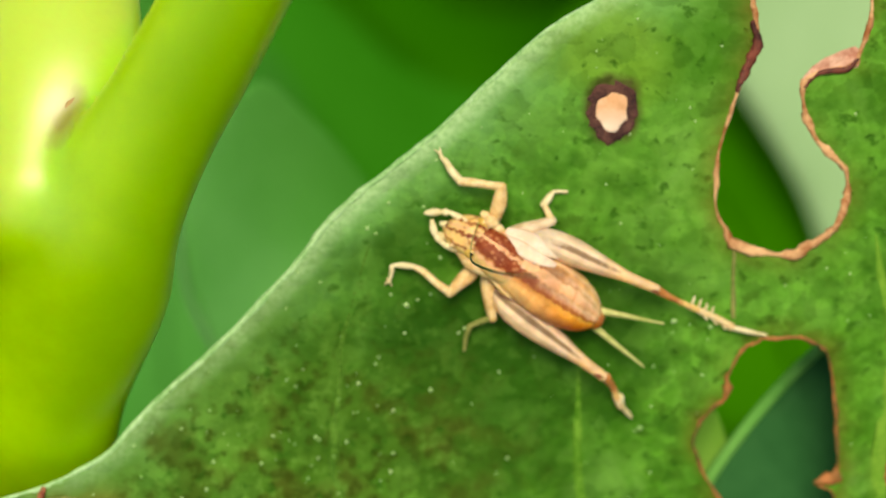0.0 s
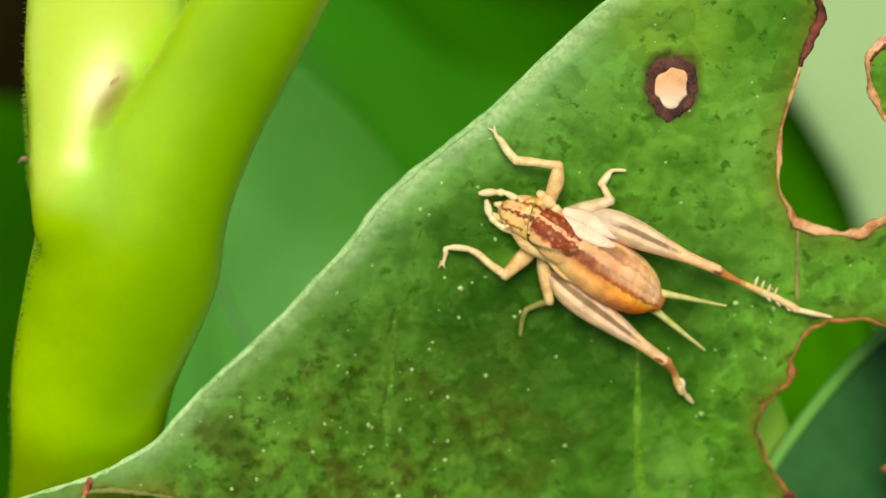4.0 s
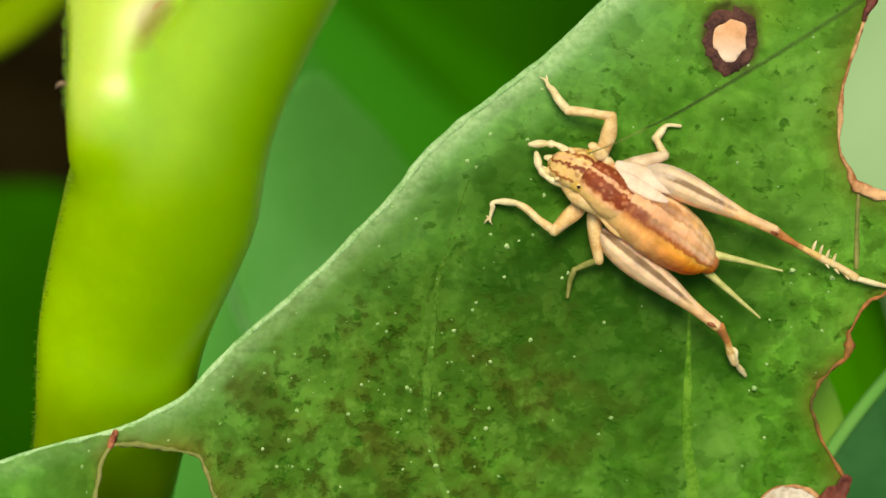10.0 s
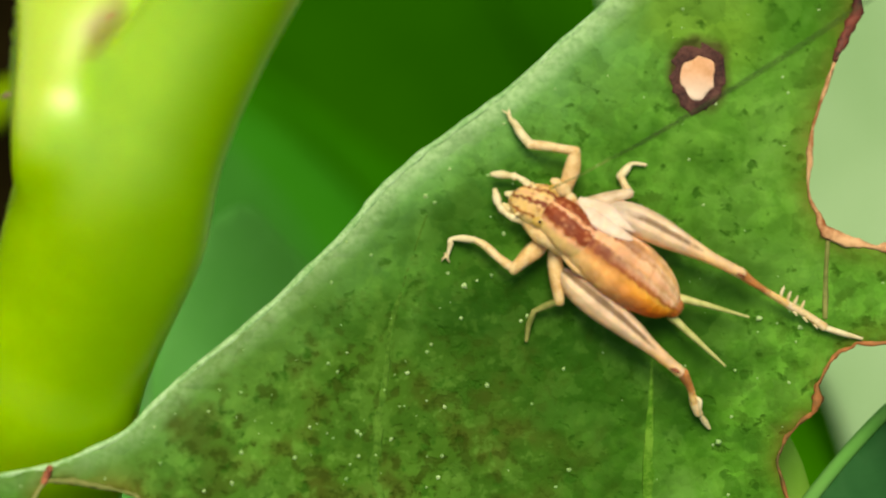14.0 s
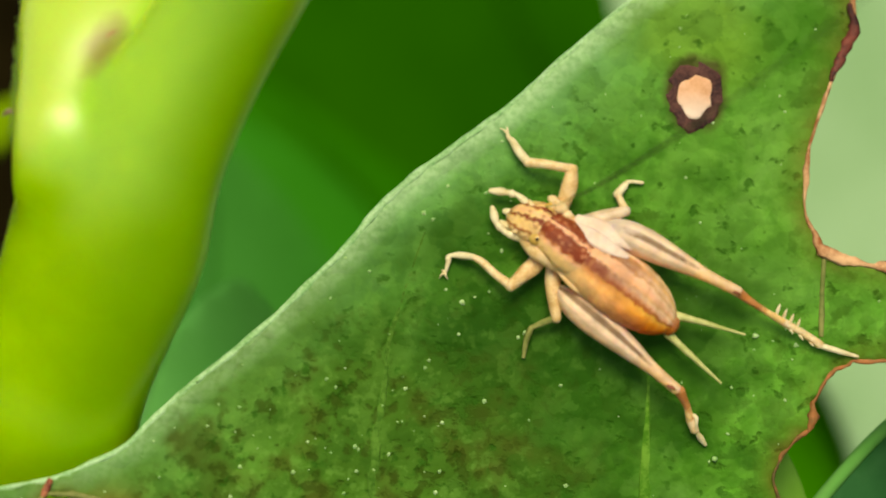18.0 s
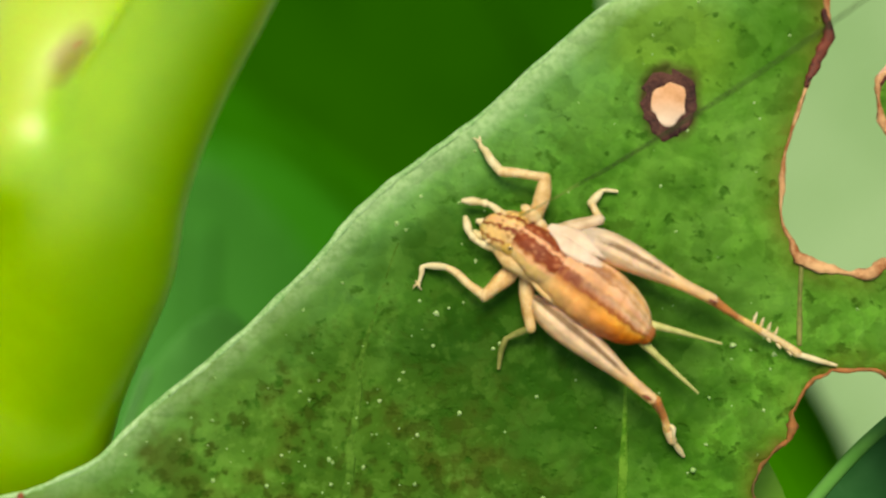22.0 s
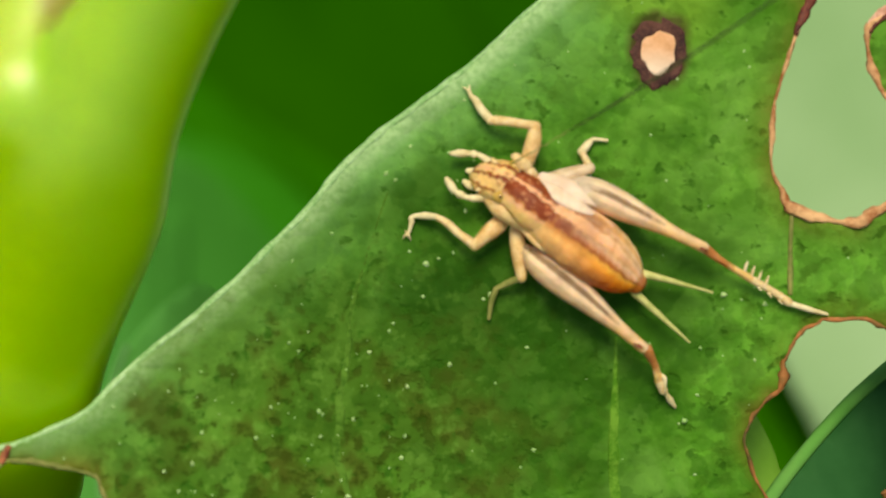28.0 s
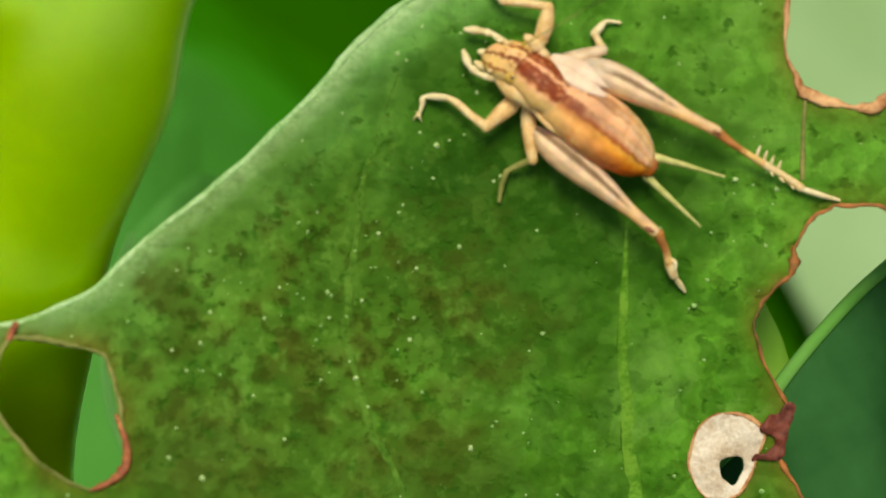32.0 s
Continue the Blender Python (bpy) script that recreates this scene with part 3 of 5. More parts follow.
def thing(name, at, label, category, group="", kind=""):
    """An empty at a place of the leaf's space, in millimetres; its parts are built in the same axes."""
    ob = new(name)
    ob.empty_display_size = 0.001
    ob.matrix_basis = M @ Matrix.Translation(Vector(at) * MM)
    return tagged(ob, label, category, group, kind)


def smooth_line(points, steps=6, closed=False):
    """A Catmull-Rom line through the points."""
    p = [Vector(q) for q in points]
    out = []
    n = len(p)
    for i in range(n if closed else n - 1):
        a = p[(i - 1) % n] if closed else p[max(i - 1, 0)]
        b, c = p[i], p[(i + 1) % n]
        d = p[(i + 2) % n] if closed else p[min(i + 2, n - 1)]
        for k in range(steps):
            t = k / steps
            out.append(0.5 * (2 * b + (c - a) * t + (2 * a - 5 * b + 4 * c - d) * t * t + (3 * b - a - 3 * c + d) * t ** 3))
    if not closed:
        out.append(p[-1])
    return out


def lerp_list(values, s):
    x = s * (len(values) - 1)
    i = min(int(x), len(values) - 2)
    f = x - i
    if len(values) < 3:
        return values[i] * (1 - f) + values[i + 1] * f
    a, b = values[i], values[i + 1]
    da = (b - values[max(i - 1, 0)]) * 0.5
    db = (values[min(i + 2, len(values) - 1)] - a) * 0.5
    v = a + f * da + f * f * (3 * (b - a) - 2 * da - db) + f ** 3 * (2 * (a - b) + da + db)
    return min(max(v, 0.85 * min(a, b)), 1.15 * max(a, b))


def loft(bm, points, wide, high=None, up=(0, 0, 1), sides=12, steps=6, ripple=None, origin=(0, 0, 0), jitter=0.0, closed=False, round_ends=True, jf=2.1):
    """A skin round a line (millimetres) with rounded ends. wide, high: half widths along it. Its UV: the way round from the
    upper side (-1 to 1) and the way along (0 to 1)."""
    line = smooth_line(points, steps, closed)
    org = Vector(origin)
    upv = Vector(up)
    uv = bm.loops.layers.uv.verify()
    n = len(line)
    stations = []
    for i, q in enumerate(line):
        s = i / (n if closed else n - 1)
        if closed:
            t = (line[(i + 1) % n] - line[i - 1]).normalized()
        else:
            t = (line[min(i + 1, n - 1)] - line[max(i - 1, 0)]).normalized()
        w = lerp_list(wide, s)
        h = lerp_list(high, s) if high else w
        stations.append((q, t, w, h, s))
    if not closed and round_ends:
        q, t, w, h, s = stations[0]
        r = min(w, h)
        stations = [(q - t * r * math.sin(b), t, w * math.cos(b), h * math.cos(b), 0.0) for b in (1.45, 1.05, 0.6, 0.3)] + stations
        q, t, w, h, s = stations[-1]
        r = min(w, h)
        stations += [(q + t * r * math.sin(b), t, w * math.cos(b), h * math.cos(b), 1.0) for b in (0.3, 0.6, 1.05, 1.45)]
    rings = []
    for q, t, w, h, s in stations:
        side = t.cross(upv).normalized()
        u = side.cross(t).normalized()
        ring = []
        for k in range(sides):
            a = 2 * math.pi * k / sides
            r = 1.0 + (ripple(s, a) if ripple else 0.0)
            if jitter:
                r += jitter * noise.noise(Vector((q.x * jf + math.cos(a), q.y * jf + math.sin(a), q.z)))
            v = q + side * math.cos(a) * w * r + u * math.sin(a) * h * r
            ring.append(bm.verts.new((v - org) * MM))
        rings.append((ring, s))
    n = len(rings)
    for i in range(n if closed else n - 1):
        (ra, sa), (rb, sb) = rings[i], rings[(i + 1) % n]
        for k in range(sides):
            f = bm.faces.new((ra[k], ra[(k + 1) % sides], rb[(k + 1) % sides], rb[k]))
            mid_ = ((360 * (k + 0.5) / sides - 90 + 180) % 360) - 180
            lo, hi = (mid_ - 180 / sides) / 180, (mid_ + 180 / sides) / 180
            for lp, c in zip(f.loops, ((lo, sa), (hi, sa), (hi, sb), (lo, sb))):
                lp[uv].uv = c
    if not closed:
        for ring, flip in ((rings[0][0], False), (rings[-1][0], True)):
            bm.faces.new(ring if not flip else ring[::-1])
    return bm


def tube(*args, **kw):
    bm = bmesh.new()
    loft(bm, *args, **kw)
    bmesh.ops.recalc_face_normals(bm, faces=bm.faces)
    return bm


def inside(p, poly):
    x, y = p
    hit = False
    j = len(poly) - 1
    for i in range(len(poly)):
        (xi, yi), (xj, yj) = poly[i], poly[j]
        if (yi > y) != (yj > y) and x < (xj - xi) * (y - yi) / (yj - yi) + xi:
            hit = not hit
        j = i
    return hit


def sheet(outline, holes, height, step, thick, origin=(0, 0, 0), wrinkle=0.0):
    """A blade of even thickness over the outline, with holes through it, that follows height(x, y)."""
    verts, edges = [], []
    for poly in [outline] + holes:
        base = len(verts)
        verts += [Vector(p) for p in poly]
        edges += [(base + i, base + (i + 1) % len(poly)) for i in range(len(poly))]
    xs, ys = [p[0] for p in outline], [p[1] for p in outline]
    rnd = random.Random(5)
    y = min(ys)
    row = 0
    while y < max(ys):
        x = min(xs) + (step / 2 if row % 2 else 0)
        while x < max(xs):
            q = (x + rnd.uniform(-.2, .2) * step, y + rnd.uniform(-.2, .2) * step)
            if inside(q, outline) and not any(inside(q, h) for h in holes):
                verts.append(Vector(q))
            x += step
        y += step * 0.87
        row += 1
    v2, _, f2, _, _, _ = mathutils.geometry.delaunay_2d_cdt(verts, edges, [], 0, 1e-5)
    faces = []
    for f in f2:
        c = sum((v2[i] for i in f), Vector((0, 0))) / len(f)
        if inside(c, outline) and not any(inside(c, h) for h in holes):
            faces.append(f)
    org = Vector(origin)
    bm = bmesh.new()
    top, low = {}, {}
    for i in {k for f in faces for k in f}:
        z = height(v2[i].x, v2[i].y)
        if wrinkle:
            z += wrinkle * noise.fractal(Vector((v2[i].x * 0.9, v2[i].y * 0.9, 3.1)), 0.8, 2.0, 4)
        top[i] = bm.verts.new((Vector((v2[i].x, v2[i].y, z)) - org) * MM)
        low[i] = bm.verts.new((Vector((v2[i].x, v2[i].y, z - thick)) - org) * MM)
    count = {}
    for f in faces:
        a = [top[i] for i in f]
        if (v2[f[1]] - v2[f[0]]).cross(v2[f[2]] - v2[f[0]]) < 0:
            f = f[::-1]
        bm.faces.new([top[i] for i in f])
        bm.faces.new([low[i] for i in f][::-1]).material_index = 1
        for k in range(len(f)):
            e = (f[k], f[(k + 1) % len(f)])
            count[tuple(sorted(e))] = (count.get(tuple(sorted(e)), (0,))[0] + 1, e)
    for c, (i, j) in count.values():
        if c == 1:
            bm.faces.new((top[j], top[i], low[i], low[j])).material_index = 1
    return bm


def leaf_z(x, y):
    """Height of the leaf's face: a shallow, twisted dish."""
    x = min(max(x, -11.5), 14.5)
    y = min(max(y, -11.0), 7.0)
    z = (LEAF_S[0] + LEAF_S[1] * x + LEAF_S[2] * y + (LEAF_S[3] * x * x + LEAF_S[4] * x * y + LEAF_S[5] * y * y) / 50
         + (LEAF_S[6] * x ** 3 + LEAF_S[7] * x * x * y + LEAF_S[8] * x * y * y + LEAF_S[9] * y ** 3) / 800)
    return z


LEAF_S = (0.6483, -0.04, 0.1748, 0.1853, 0.3687, 0.1787, -0.018, -0.3172, -0.3486, 0.0068)


def bump_z(x, y):
    return leaf_z(x, y) + 0.13 * noise.fractal(Vector((x * 0.8, y * 0.8, 3.1)), 1.0, 2.0, 2)


def on_leaf(line, up=0.0):
    return [(x, y, bump_z(x, y) + up) for x, y in line]


# ---- ground ----
def ground():
    bm = bmesh.new()
    bmesh.ops.create_grid(bm, x_segments=60, y_segments=60, size=1.0)
    for v in bm.verts:
        r = v.co.length
        v.co *= 0.6 + 900 * max(0.0, r - 0.55) ** 3
        v.co.z = 0.006 * noise.noise(Vector((v.co.x * 9, v.co.y * 9, 0))) if abs(v.co.x) < 3 and abs(v.co.y) < 3 else 0
    ob = part("ground", bm, SOIL)
    tagged(ob, "dark bare soil in the shade of the plants", "ground", kind="structure")


ground()

# ---- the leaf with the holes ----
MARGIN_LINE = [(9.2, 8.9), (7.3, 7.72), (5.8, 6.85), (4.2, 5.45), (2.6, 3.95), (1.25, 2.88), (0.0, 1.9), (-0.9, 1.02), (-1.6, 0.08),
               (-2.65, -1.02), (-3.7, -2.1), (-4.8, -3.1), (-5.85, -4.0), (-6.7, -4.85), (-7.4, -5.6), (-8.25, -6.1), (-9.2, -6.55),
               (-11.1, -7.02), (-12.8, -7.6), (-15, -8.6)]
REST = [(-16, -11), (-13, -14.5), (-4, -15), (6, -14.5), (16, -14), (21, -8), (21.5, 0), (20.5, 7), (17, 11), (12, 11)]
HOLE_1 = [(11.9, 9.2), (11.75, 7.8), (11.97, 6.35), (11.66, 5.75), (11.31, 4.65), (11.02, 3.66), (10.87, 2.75), (10.84, 1.68), (11.12, 0.85),
          (11.5, 0.42), (12.15, 0.15), (13.15, 0.05), (13.85, 0.39), (14.5, 1.0), (14.8, 1.93), (14.68, 2.6), (14.25, 3.05),
          (13.73, 3.65), (13.44, 4.3), (13.34, 4.98), (13.65, 5.47), (14.45, 5.62), (14.9, 5.82), (15.13, 6.5), (15.3, 7.7), (14.8, 9.4), (13.3, 9.9)]
HOLE_2 = [(12.25, -2.66), (12.7, -2.54), (13.55, -2.56), (14.12, -2.78), (14.4, -3.06), (14.6, -3.9), (14.78, -5.1), (14.9, -6.3), (14.85, -6.95),
          (14.25, -7.2), (14.75, -7.55), (15.0, -8.6), (14.9, -10.6), (14.0, -11.8), (12.8, -11.6), (12.0, -10.45), (11.58, -9.9), (11.25, -9.34),
          (11.2, -8.75), (11.5, -8.1), (11.12, -7.5), (10.8, -6.95), (10.5, -6.3), (10.44, -5.75), (10.65, -5.15), (10.95, -4.75), (11.36, -4.42),
          (11.36, -4.0), (11.45, -3.58), (11.75, -3.0)]
HOLE_3 = [(-9.15, -6.95), (-8.3, -7.05), (-7.56, -7.15), (-7.04, -7.35), (-6.8, -7.86), (-6.59, -8.67), (-6.41, -9.41), (-6.3, -10.0), (-6.6, -10.6),
          (-7.16, -10.88), (-7.81, -10.72), (-8.54, -10.22), (-9.1, -9.66), (-9.6, -9.1), (-9.85, -8.4), (-9.75, -7.6), (-9.5, -7.1)]
HOLE_4 = [(16.6, -7.4), (16.55, -6.8), (16.7, -5.9), (17.12, -5.5), (17.6, -5.3), (18.4, -5.6), (18.9, -6.8), (18.4, -8.2), (17.2, -8.4)]
HOLE_5 = [(9.68, -9.48), (10.3, -9.46), (10.27, -9.84), (10.02, -10.19), (9.71, -10.01)]
WHITE = [(8.82, -9.29), (9.02, -8.67), (9.53, -8.27), (10.31, -8.31), (10.8, -8.75), (10.68, -9.36), (10.48, -9.98), (10.11, -10.49), (9.34, -10.57),
         (8.85, -9.9)]


DEAD = [(7.68, 5.17), (8.14, 5.01), (8.2, 4.31), (7.9, 3.86), (7.62, 3.81), (7.28, 4.1), (7.19, 4.62), (7.34, 5.01)]
VEINS = [([(0.47, 0.52), (0.0, -1.0), (-0.42, -2.52), (-0.58, -4.34), (-0.70, -6.46), (-0.21, -8.42), (0.61, -10.06), (1.2, -11.2), (2.2, -13.5)], [0.02, 0.06, 0.09, 0.10, 0.10, 0.12]),
         ([(6.80, -3.2), (6.82, -5.11), (6.89, -6.63), (7.03, -8.15), (7.36, -10.63), (7.9, -13.5)], [0.02, 0.09, 0.11, 0.12]),
         ([(15.7, 0.6), (15.9, -0.55), (16.43, -2.66), (16.39, -4.98), (16.2, -7.39), (15.9, -12.5)], [0.01, 0.09, 0.15, 0.17, 0.17]),
         ([(7.2, 2.9), (7.05, 2.4), (6.85, 1.7), (6.75, 1.0)], [0.02, 0.05, 0.04, 0.02]),
         ([(7.05, 2.4), (7.6, 2.7), (8.2, 2.6)], [0.03, 0.04, 0.01])]


def flat(points, steps=4, closed=True):
    return [(p.x, p.y) for p in smooth_line([(x, y, 0) for x, y in points], steps, closed)]


def ragged(poly, size, seed=0, freq=3.0):
    return [(x + size * noise.noise(Vector((x * freq, y * freq, seed))), y + size * noise.noise(Vector((x * freq, y * freq, seed + 9)))) for x, y in poly]


def chewed_leaf():
    leaf = thing("leaf", (0, 0, 0), "chewed green leaf with brown-rimmed holes and a pale margin", "leaf")
    outline = flat(MARGIN_LINE, 5, False)[:-1] + flat([MARGIN_LINE[-1]] + REST + [MARGIN_LINE[0]], 3, False)[:-1]
    holes = [ragged(flat(h), 0.07, i) for i, h in enumerate((HOLE_1, HOLE_2, HOLE_3, HOLE_4, HOLE_5))]
    blade = part("blade", sheet(outline, holes, bump_z, 0.22, 0.18), [LEAF, LEAF_BACK], leaf)
    line = flat(MARGIN_LINE, 4, False)
    # how near each spot is to the margin and to a vein
    relief = blade.data.attributes.new("relief", "FLOAT_COLOR", "POINT")
    veins = [np.array(flat(pts, 6, False)) for pts, _ in VEINS]
    spot_ = np.array(flat(DEAD, 6))
    rim_ = np.array(flat(MARGIN_LINE, 12, False))
    bites = np.array(sum(holes, []))
    for i, v in enumerate(blade.data.vertices):
        q = np.array((v.co.x, v.co.y)) / MM
        d = math.sqrt(((rim_ - q) ** 2).sum(1).min())
        dead = math.sqrt(((spot_ - q) ** 2).sum(1).min())
        near = max(math.exp(-(((vn - q) ** 2).sum(1).min()) / (0.28 ** 2)) for vn in veins)
        bite = math.sqrt(((bites - q) ** 2).sum(1).min())
        relief.data[i].color = (math.exp(-(d / 1.2) ** 1.2), near, math.exp(-(dead / 0.5) ** 2), math.exp(-(bite / 0.42) ** 1.5))
    wide = [0.06, 0.08, 0.09, 0.12, 0.11, 0.10, 0.09, 0.09, 0.08, 0.07]
    part("margin", tube(on_leaf(line, -0.06), wide, [w * 0.75 for w in wide], sides=10, steps=4, jitter=0.32), MARGIN, leaf, "thick pale green margin")
    for h, mat_, w in ((holes[0], BROWN, 0.10), (holes[1], RUSTY, 0.062), (holes[2], OLIVE, 0.075), (holes[3], REDORANGE, 0.10)):
        pts = on_leaf(h[::2], 0.0)
        rnd = random.Random(len(h))
        thin = lambda p: 1.4 if p[1] < 0.75 and h is holes[0] else 0.6 if h is holes[0] and p[0] < 11.8 and p[1] < 4.6 else 0.85
        ws = [w * rnd.uniform(0.45, 1.45) * thin(p) for p in pts]
        part("rim", tube(pts, ws + ws[:1], [w * .7] * 3, sides=8, steps=3, jitter=0.9, closed=True, jf=6.0), mat_, leaf, "dried brown rim of a hole")
    # veins
    for (pts, w), much, sunk, tone in zip(VEINS, (1.7, 2.0, 2.0), (0.0255, 0.014, 0.008), (VEIN_FAINT, VEIN, VEIN_YELLOW)):
        part("vein", tube(on_leaf(flat(pts, 8, False), -sunk), [v * much for v in w], [0.03] * 3, sides=10, steps=3, jitter=0.2, jf=1.3), tone, leaf)
    part("vein", tube(on_leaf([(11.47, 0.25), (11.47, -0.8), (11.5, -1.9)], 0.0), [0.05, 0.08, 0.06], [0.05] * 2, sides=8, jitter=0.5), OLIVE, leaf)
    part("window_rim", tube(on_leaf(flat(WHITE, 2), 0.03), [0.05, 0.02, 0.07, 0.03, 0.06, 0.02, 0.05], [0.05] * 2, sides=6, steps=3, jitter=0.9, closed=True, jf=5.0), BROWN, leaf, "tan edge of the papery window")
    # the dead spot
    core = ragged([(7.7 + (x - 7.7) * (0.94 if y > 4.2 else 0.78), 4.42 + (y - 4.5) * 0.84) for x, y in flat(DEAD, 6)], 0.09, 5, 3.0)
    ring = ragged([(7.72 + (x - 7.7) * 1.44, 4.40 + (y - 4.5) * 1.32) for x, y in flat(DEAD, 8)], 0.17, 4, 4.0)
    part("dead_ring", sheet(ring, [core], lambda x, y: bump_z(x, y) + 0.03 + 0.03 * noise.noise(Vector((x * 5, y * 5, 2))), 0.09, 0.1), PURPLE, leaf, "dark purple ring of a dead spot")
    part("dead_spot", sheet(core, [], lambda x, y: bump_z(x, y) + 0.04 + 0.03 * noise.noise(Vector((x * 3, y * 3, 7))), 0.09, 0.1), TAN, leaf, "pale tan dead tissue")
    # the papery window beside the hole
    part("papery_window", sheet(ragged(flat(WHITE), 0.06, 7), [holes[4]], lambda x, y: bump_z(x, y) + 0.05 + 0.03 * noise.noise(Vector((x * 4, y * 4, 1))), 0.1, 0.07), PAPER, leaf, "white papery membrane")
    knot = ragged(flat([(10.82, -8.42), (11.2, -8.15), (11.42, -7.85), (11.68, -8.05), (11.5, -8.55), (11.42, -9.15), (11.2, -9.45), (10.62, -9.5), (10.55, -9.4), (11.0, -9.2), (11.08, -8.85), (10.75, -8.7)], 4), 0.12, 8, 3.5)
    part("rim_knot", sheet(knot, [], lambda x, y: bump_z(x, y) + 0.12 + 0.1 * noise.noise(Vector((x * 4, y * 4, 5))), 0.09, 0.16), REDBROWN, leaf, "dark red knot of dried tissue")
    for pts, w in (([(11.36, -3.75), (11.38, -4.15), (11.3, -4.5)], [0.04, 0.15, 0.05]), ([(14.95, -7.0), (14.5, -7.15), (14.2, -7.22)], [0.28, 0.17, 0.04]),
                   ([(-6.66, -8.9), (-6.42, -9.46), (-6.32, -10.05), (-6.56, -10.55), (-7.2, -10.9)], [0.04, 0.09, 0.13, 0.12, 0.05]), ([(-9.36, -6.62), (-9.42, -6.8), (-9.48, -7.02)], [0.09, 0.12, 0.08]),
                   ([(11.8, 7.0), (11.95, 6.3), (11.62, 5.6), (11.4, 5.0)], [0.08, 0.17, 0.14, 0.06]), ([(13.4, 5.1), (13.8, 5.5), (14.6, 5.6), (14.95, 5.9)], [0.05, 0.08, 0.10, 0.05])):
        part("curl", tube(on_leaf(pts, 0.03), w, [0.07] * 2, sides=8, steps=8, jitter=0.8, jf=5.0), REDORANGE if pts[0][0] < 0 else RUSTY if pts[0][1] < 5 else REDBROWN, leaf, "curled red-brown shred of dried tissue")
    flap = ragged(flat([(13.3, 5.25), (13.55, 5.62), (14.0, 5.95), (14.85, 6.25), (15.0, 5.75), (14.5, 5.5), (13.85, 5.45)], 4), 0.05, 3, 4.0)
    part("dead_flap", sheet(flap, [], lambda x, y: bump_z(x, y) + 0.02 + 0.05 * noise.noise(Vector((x * 4, y * 4, 6))), 0.09, 0.06), PINKISH, leaf, "pinkish flap of dead tissue")
    # the stalk goes down to the soil
    zb = leaf_z(5, -14)
    fall = (570 - 14 + zb) / 2
    part("stalk", tube([(5 + 0.007 * d, -13.6 - d, zb - 0.35 - d) for d in (0, 1.2, 3, 7, 16, 36, 80, 170, fall)], [0.3, 0.5, 1.1], sides=12), VEIN, leaf, "green leaf stalk")
    return leaf, outline, holes


leaf, leaf_outline, leaf_holes = chewed_leaf()


def scatter(n, seed, area, size, seedmat, name, label, lift=0.0, flatness=0.5, weight=None):
    """Many small lumps on the leaf's face as one part."""
    rnd = random.Random(seed)
    bm = bmesh.new()
    made = 0
    while made < n:
        x, y = rnd.uniform(*area[0]), rnd.uniform(*area[1])
        if not inside((x, y), leaf_outline) or any(inside((x, y), h) for h in leaf_holes):
            continue
        if weight and rnd.random() > weight(x, y):
            continue
        made += 1
        r = rnd.uniform(*size) * (1.0 if rnd.random() < 0.85 else 1.6)
        z = bump_z(x, y) + lift
        a0 = rnd.uniform(0, 6.3)
        k = rnd.choice((4, 5, 6))
        ring = [bm.verts.new(Vector((x + r * rnd.uniform(.6, 1.3) * math.cos(a0 + 6.283 * i / k), y + r * rnd.uniform(.6, 1.3) * math.sin(a0 + 6.283 * i / k), z)) * MM) for i in range(k)]
        tip = bm.verts.new(Vector((x, y, z + r * flatness)) * MM)
        for i in range(k):
            bm.faces.new((ring[i], ring[(i + 1) % k], tip))
    ob = part(name, bm, seedmat, leaf, label)
    for p in ob.data.polygons:
        p.use_smooth = False
    tagged(ob, kind="stuff")


def fed(x, y):
    """Where the leaf has been fed on."""
    d = math.hypot((x + 2.2) / 4.2, (y + 5.6) / 3.2)
    return max(0.04, 1.2 - d)


scatter(230, 11, ((-12, 17), (-12, 8)), (0.016, 0.064), SPECK, "speck_dust", "tiny pale glinting specks", 0.0, 0.9, lambda x, y: 0.22 + 0.78 * fed(x, y))
for gx, gy, gr in ((9.68, -1.98, 0.13), (8.73, -5.37, 0.14), (8.58, -5.45, 0.07), (9.1, -3.4, 0.07), (1.9, -1.2, 0.07), (6.2, -9.4, 0.07)):
    bm = bmesh.new()
    bmesh.ops.create_icosphere(bm, subdivisions=1, radius=gr * 0.65 * MM)
    for v in bm.verts:
        v.co *= 1 + 1.1 * noise.noise(v.co * 14000 + Vector((gx, gy, 0)))
        v.co.z *= 0.45
    bmesh.ops.translate(bm, verts=bm.verts, vec=Vector((gx, gy, bump_z(gx, gy) + gr * 0.4)) * MM)
    part("grain", bm, SPECK, leaf, "pale faceted grain")

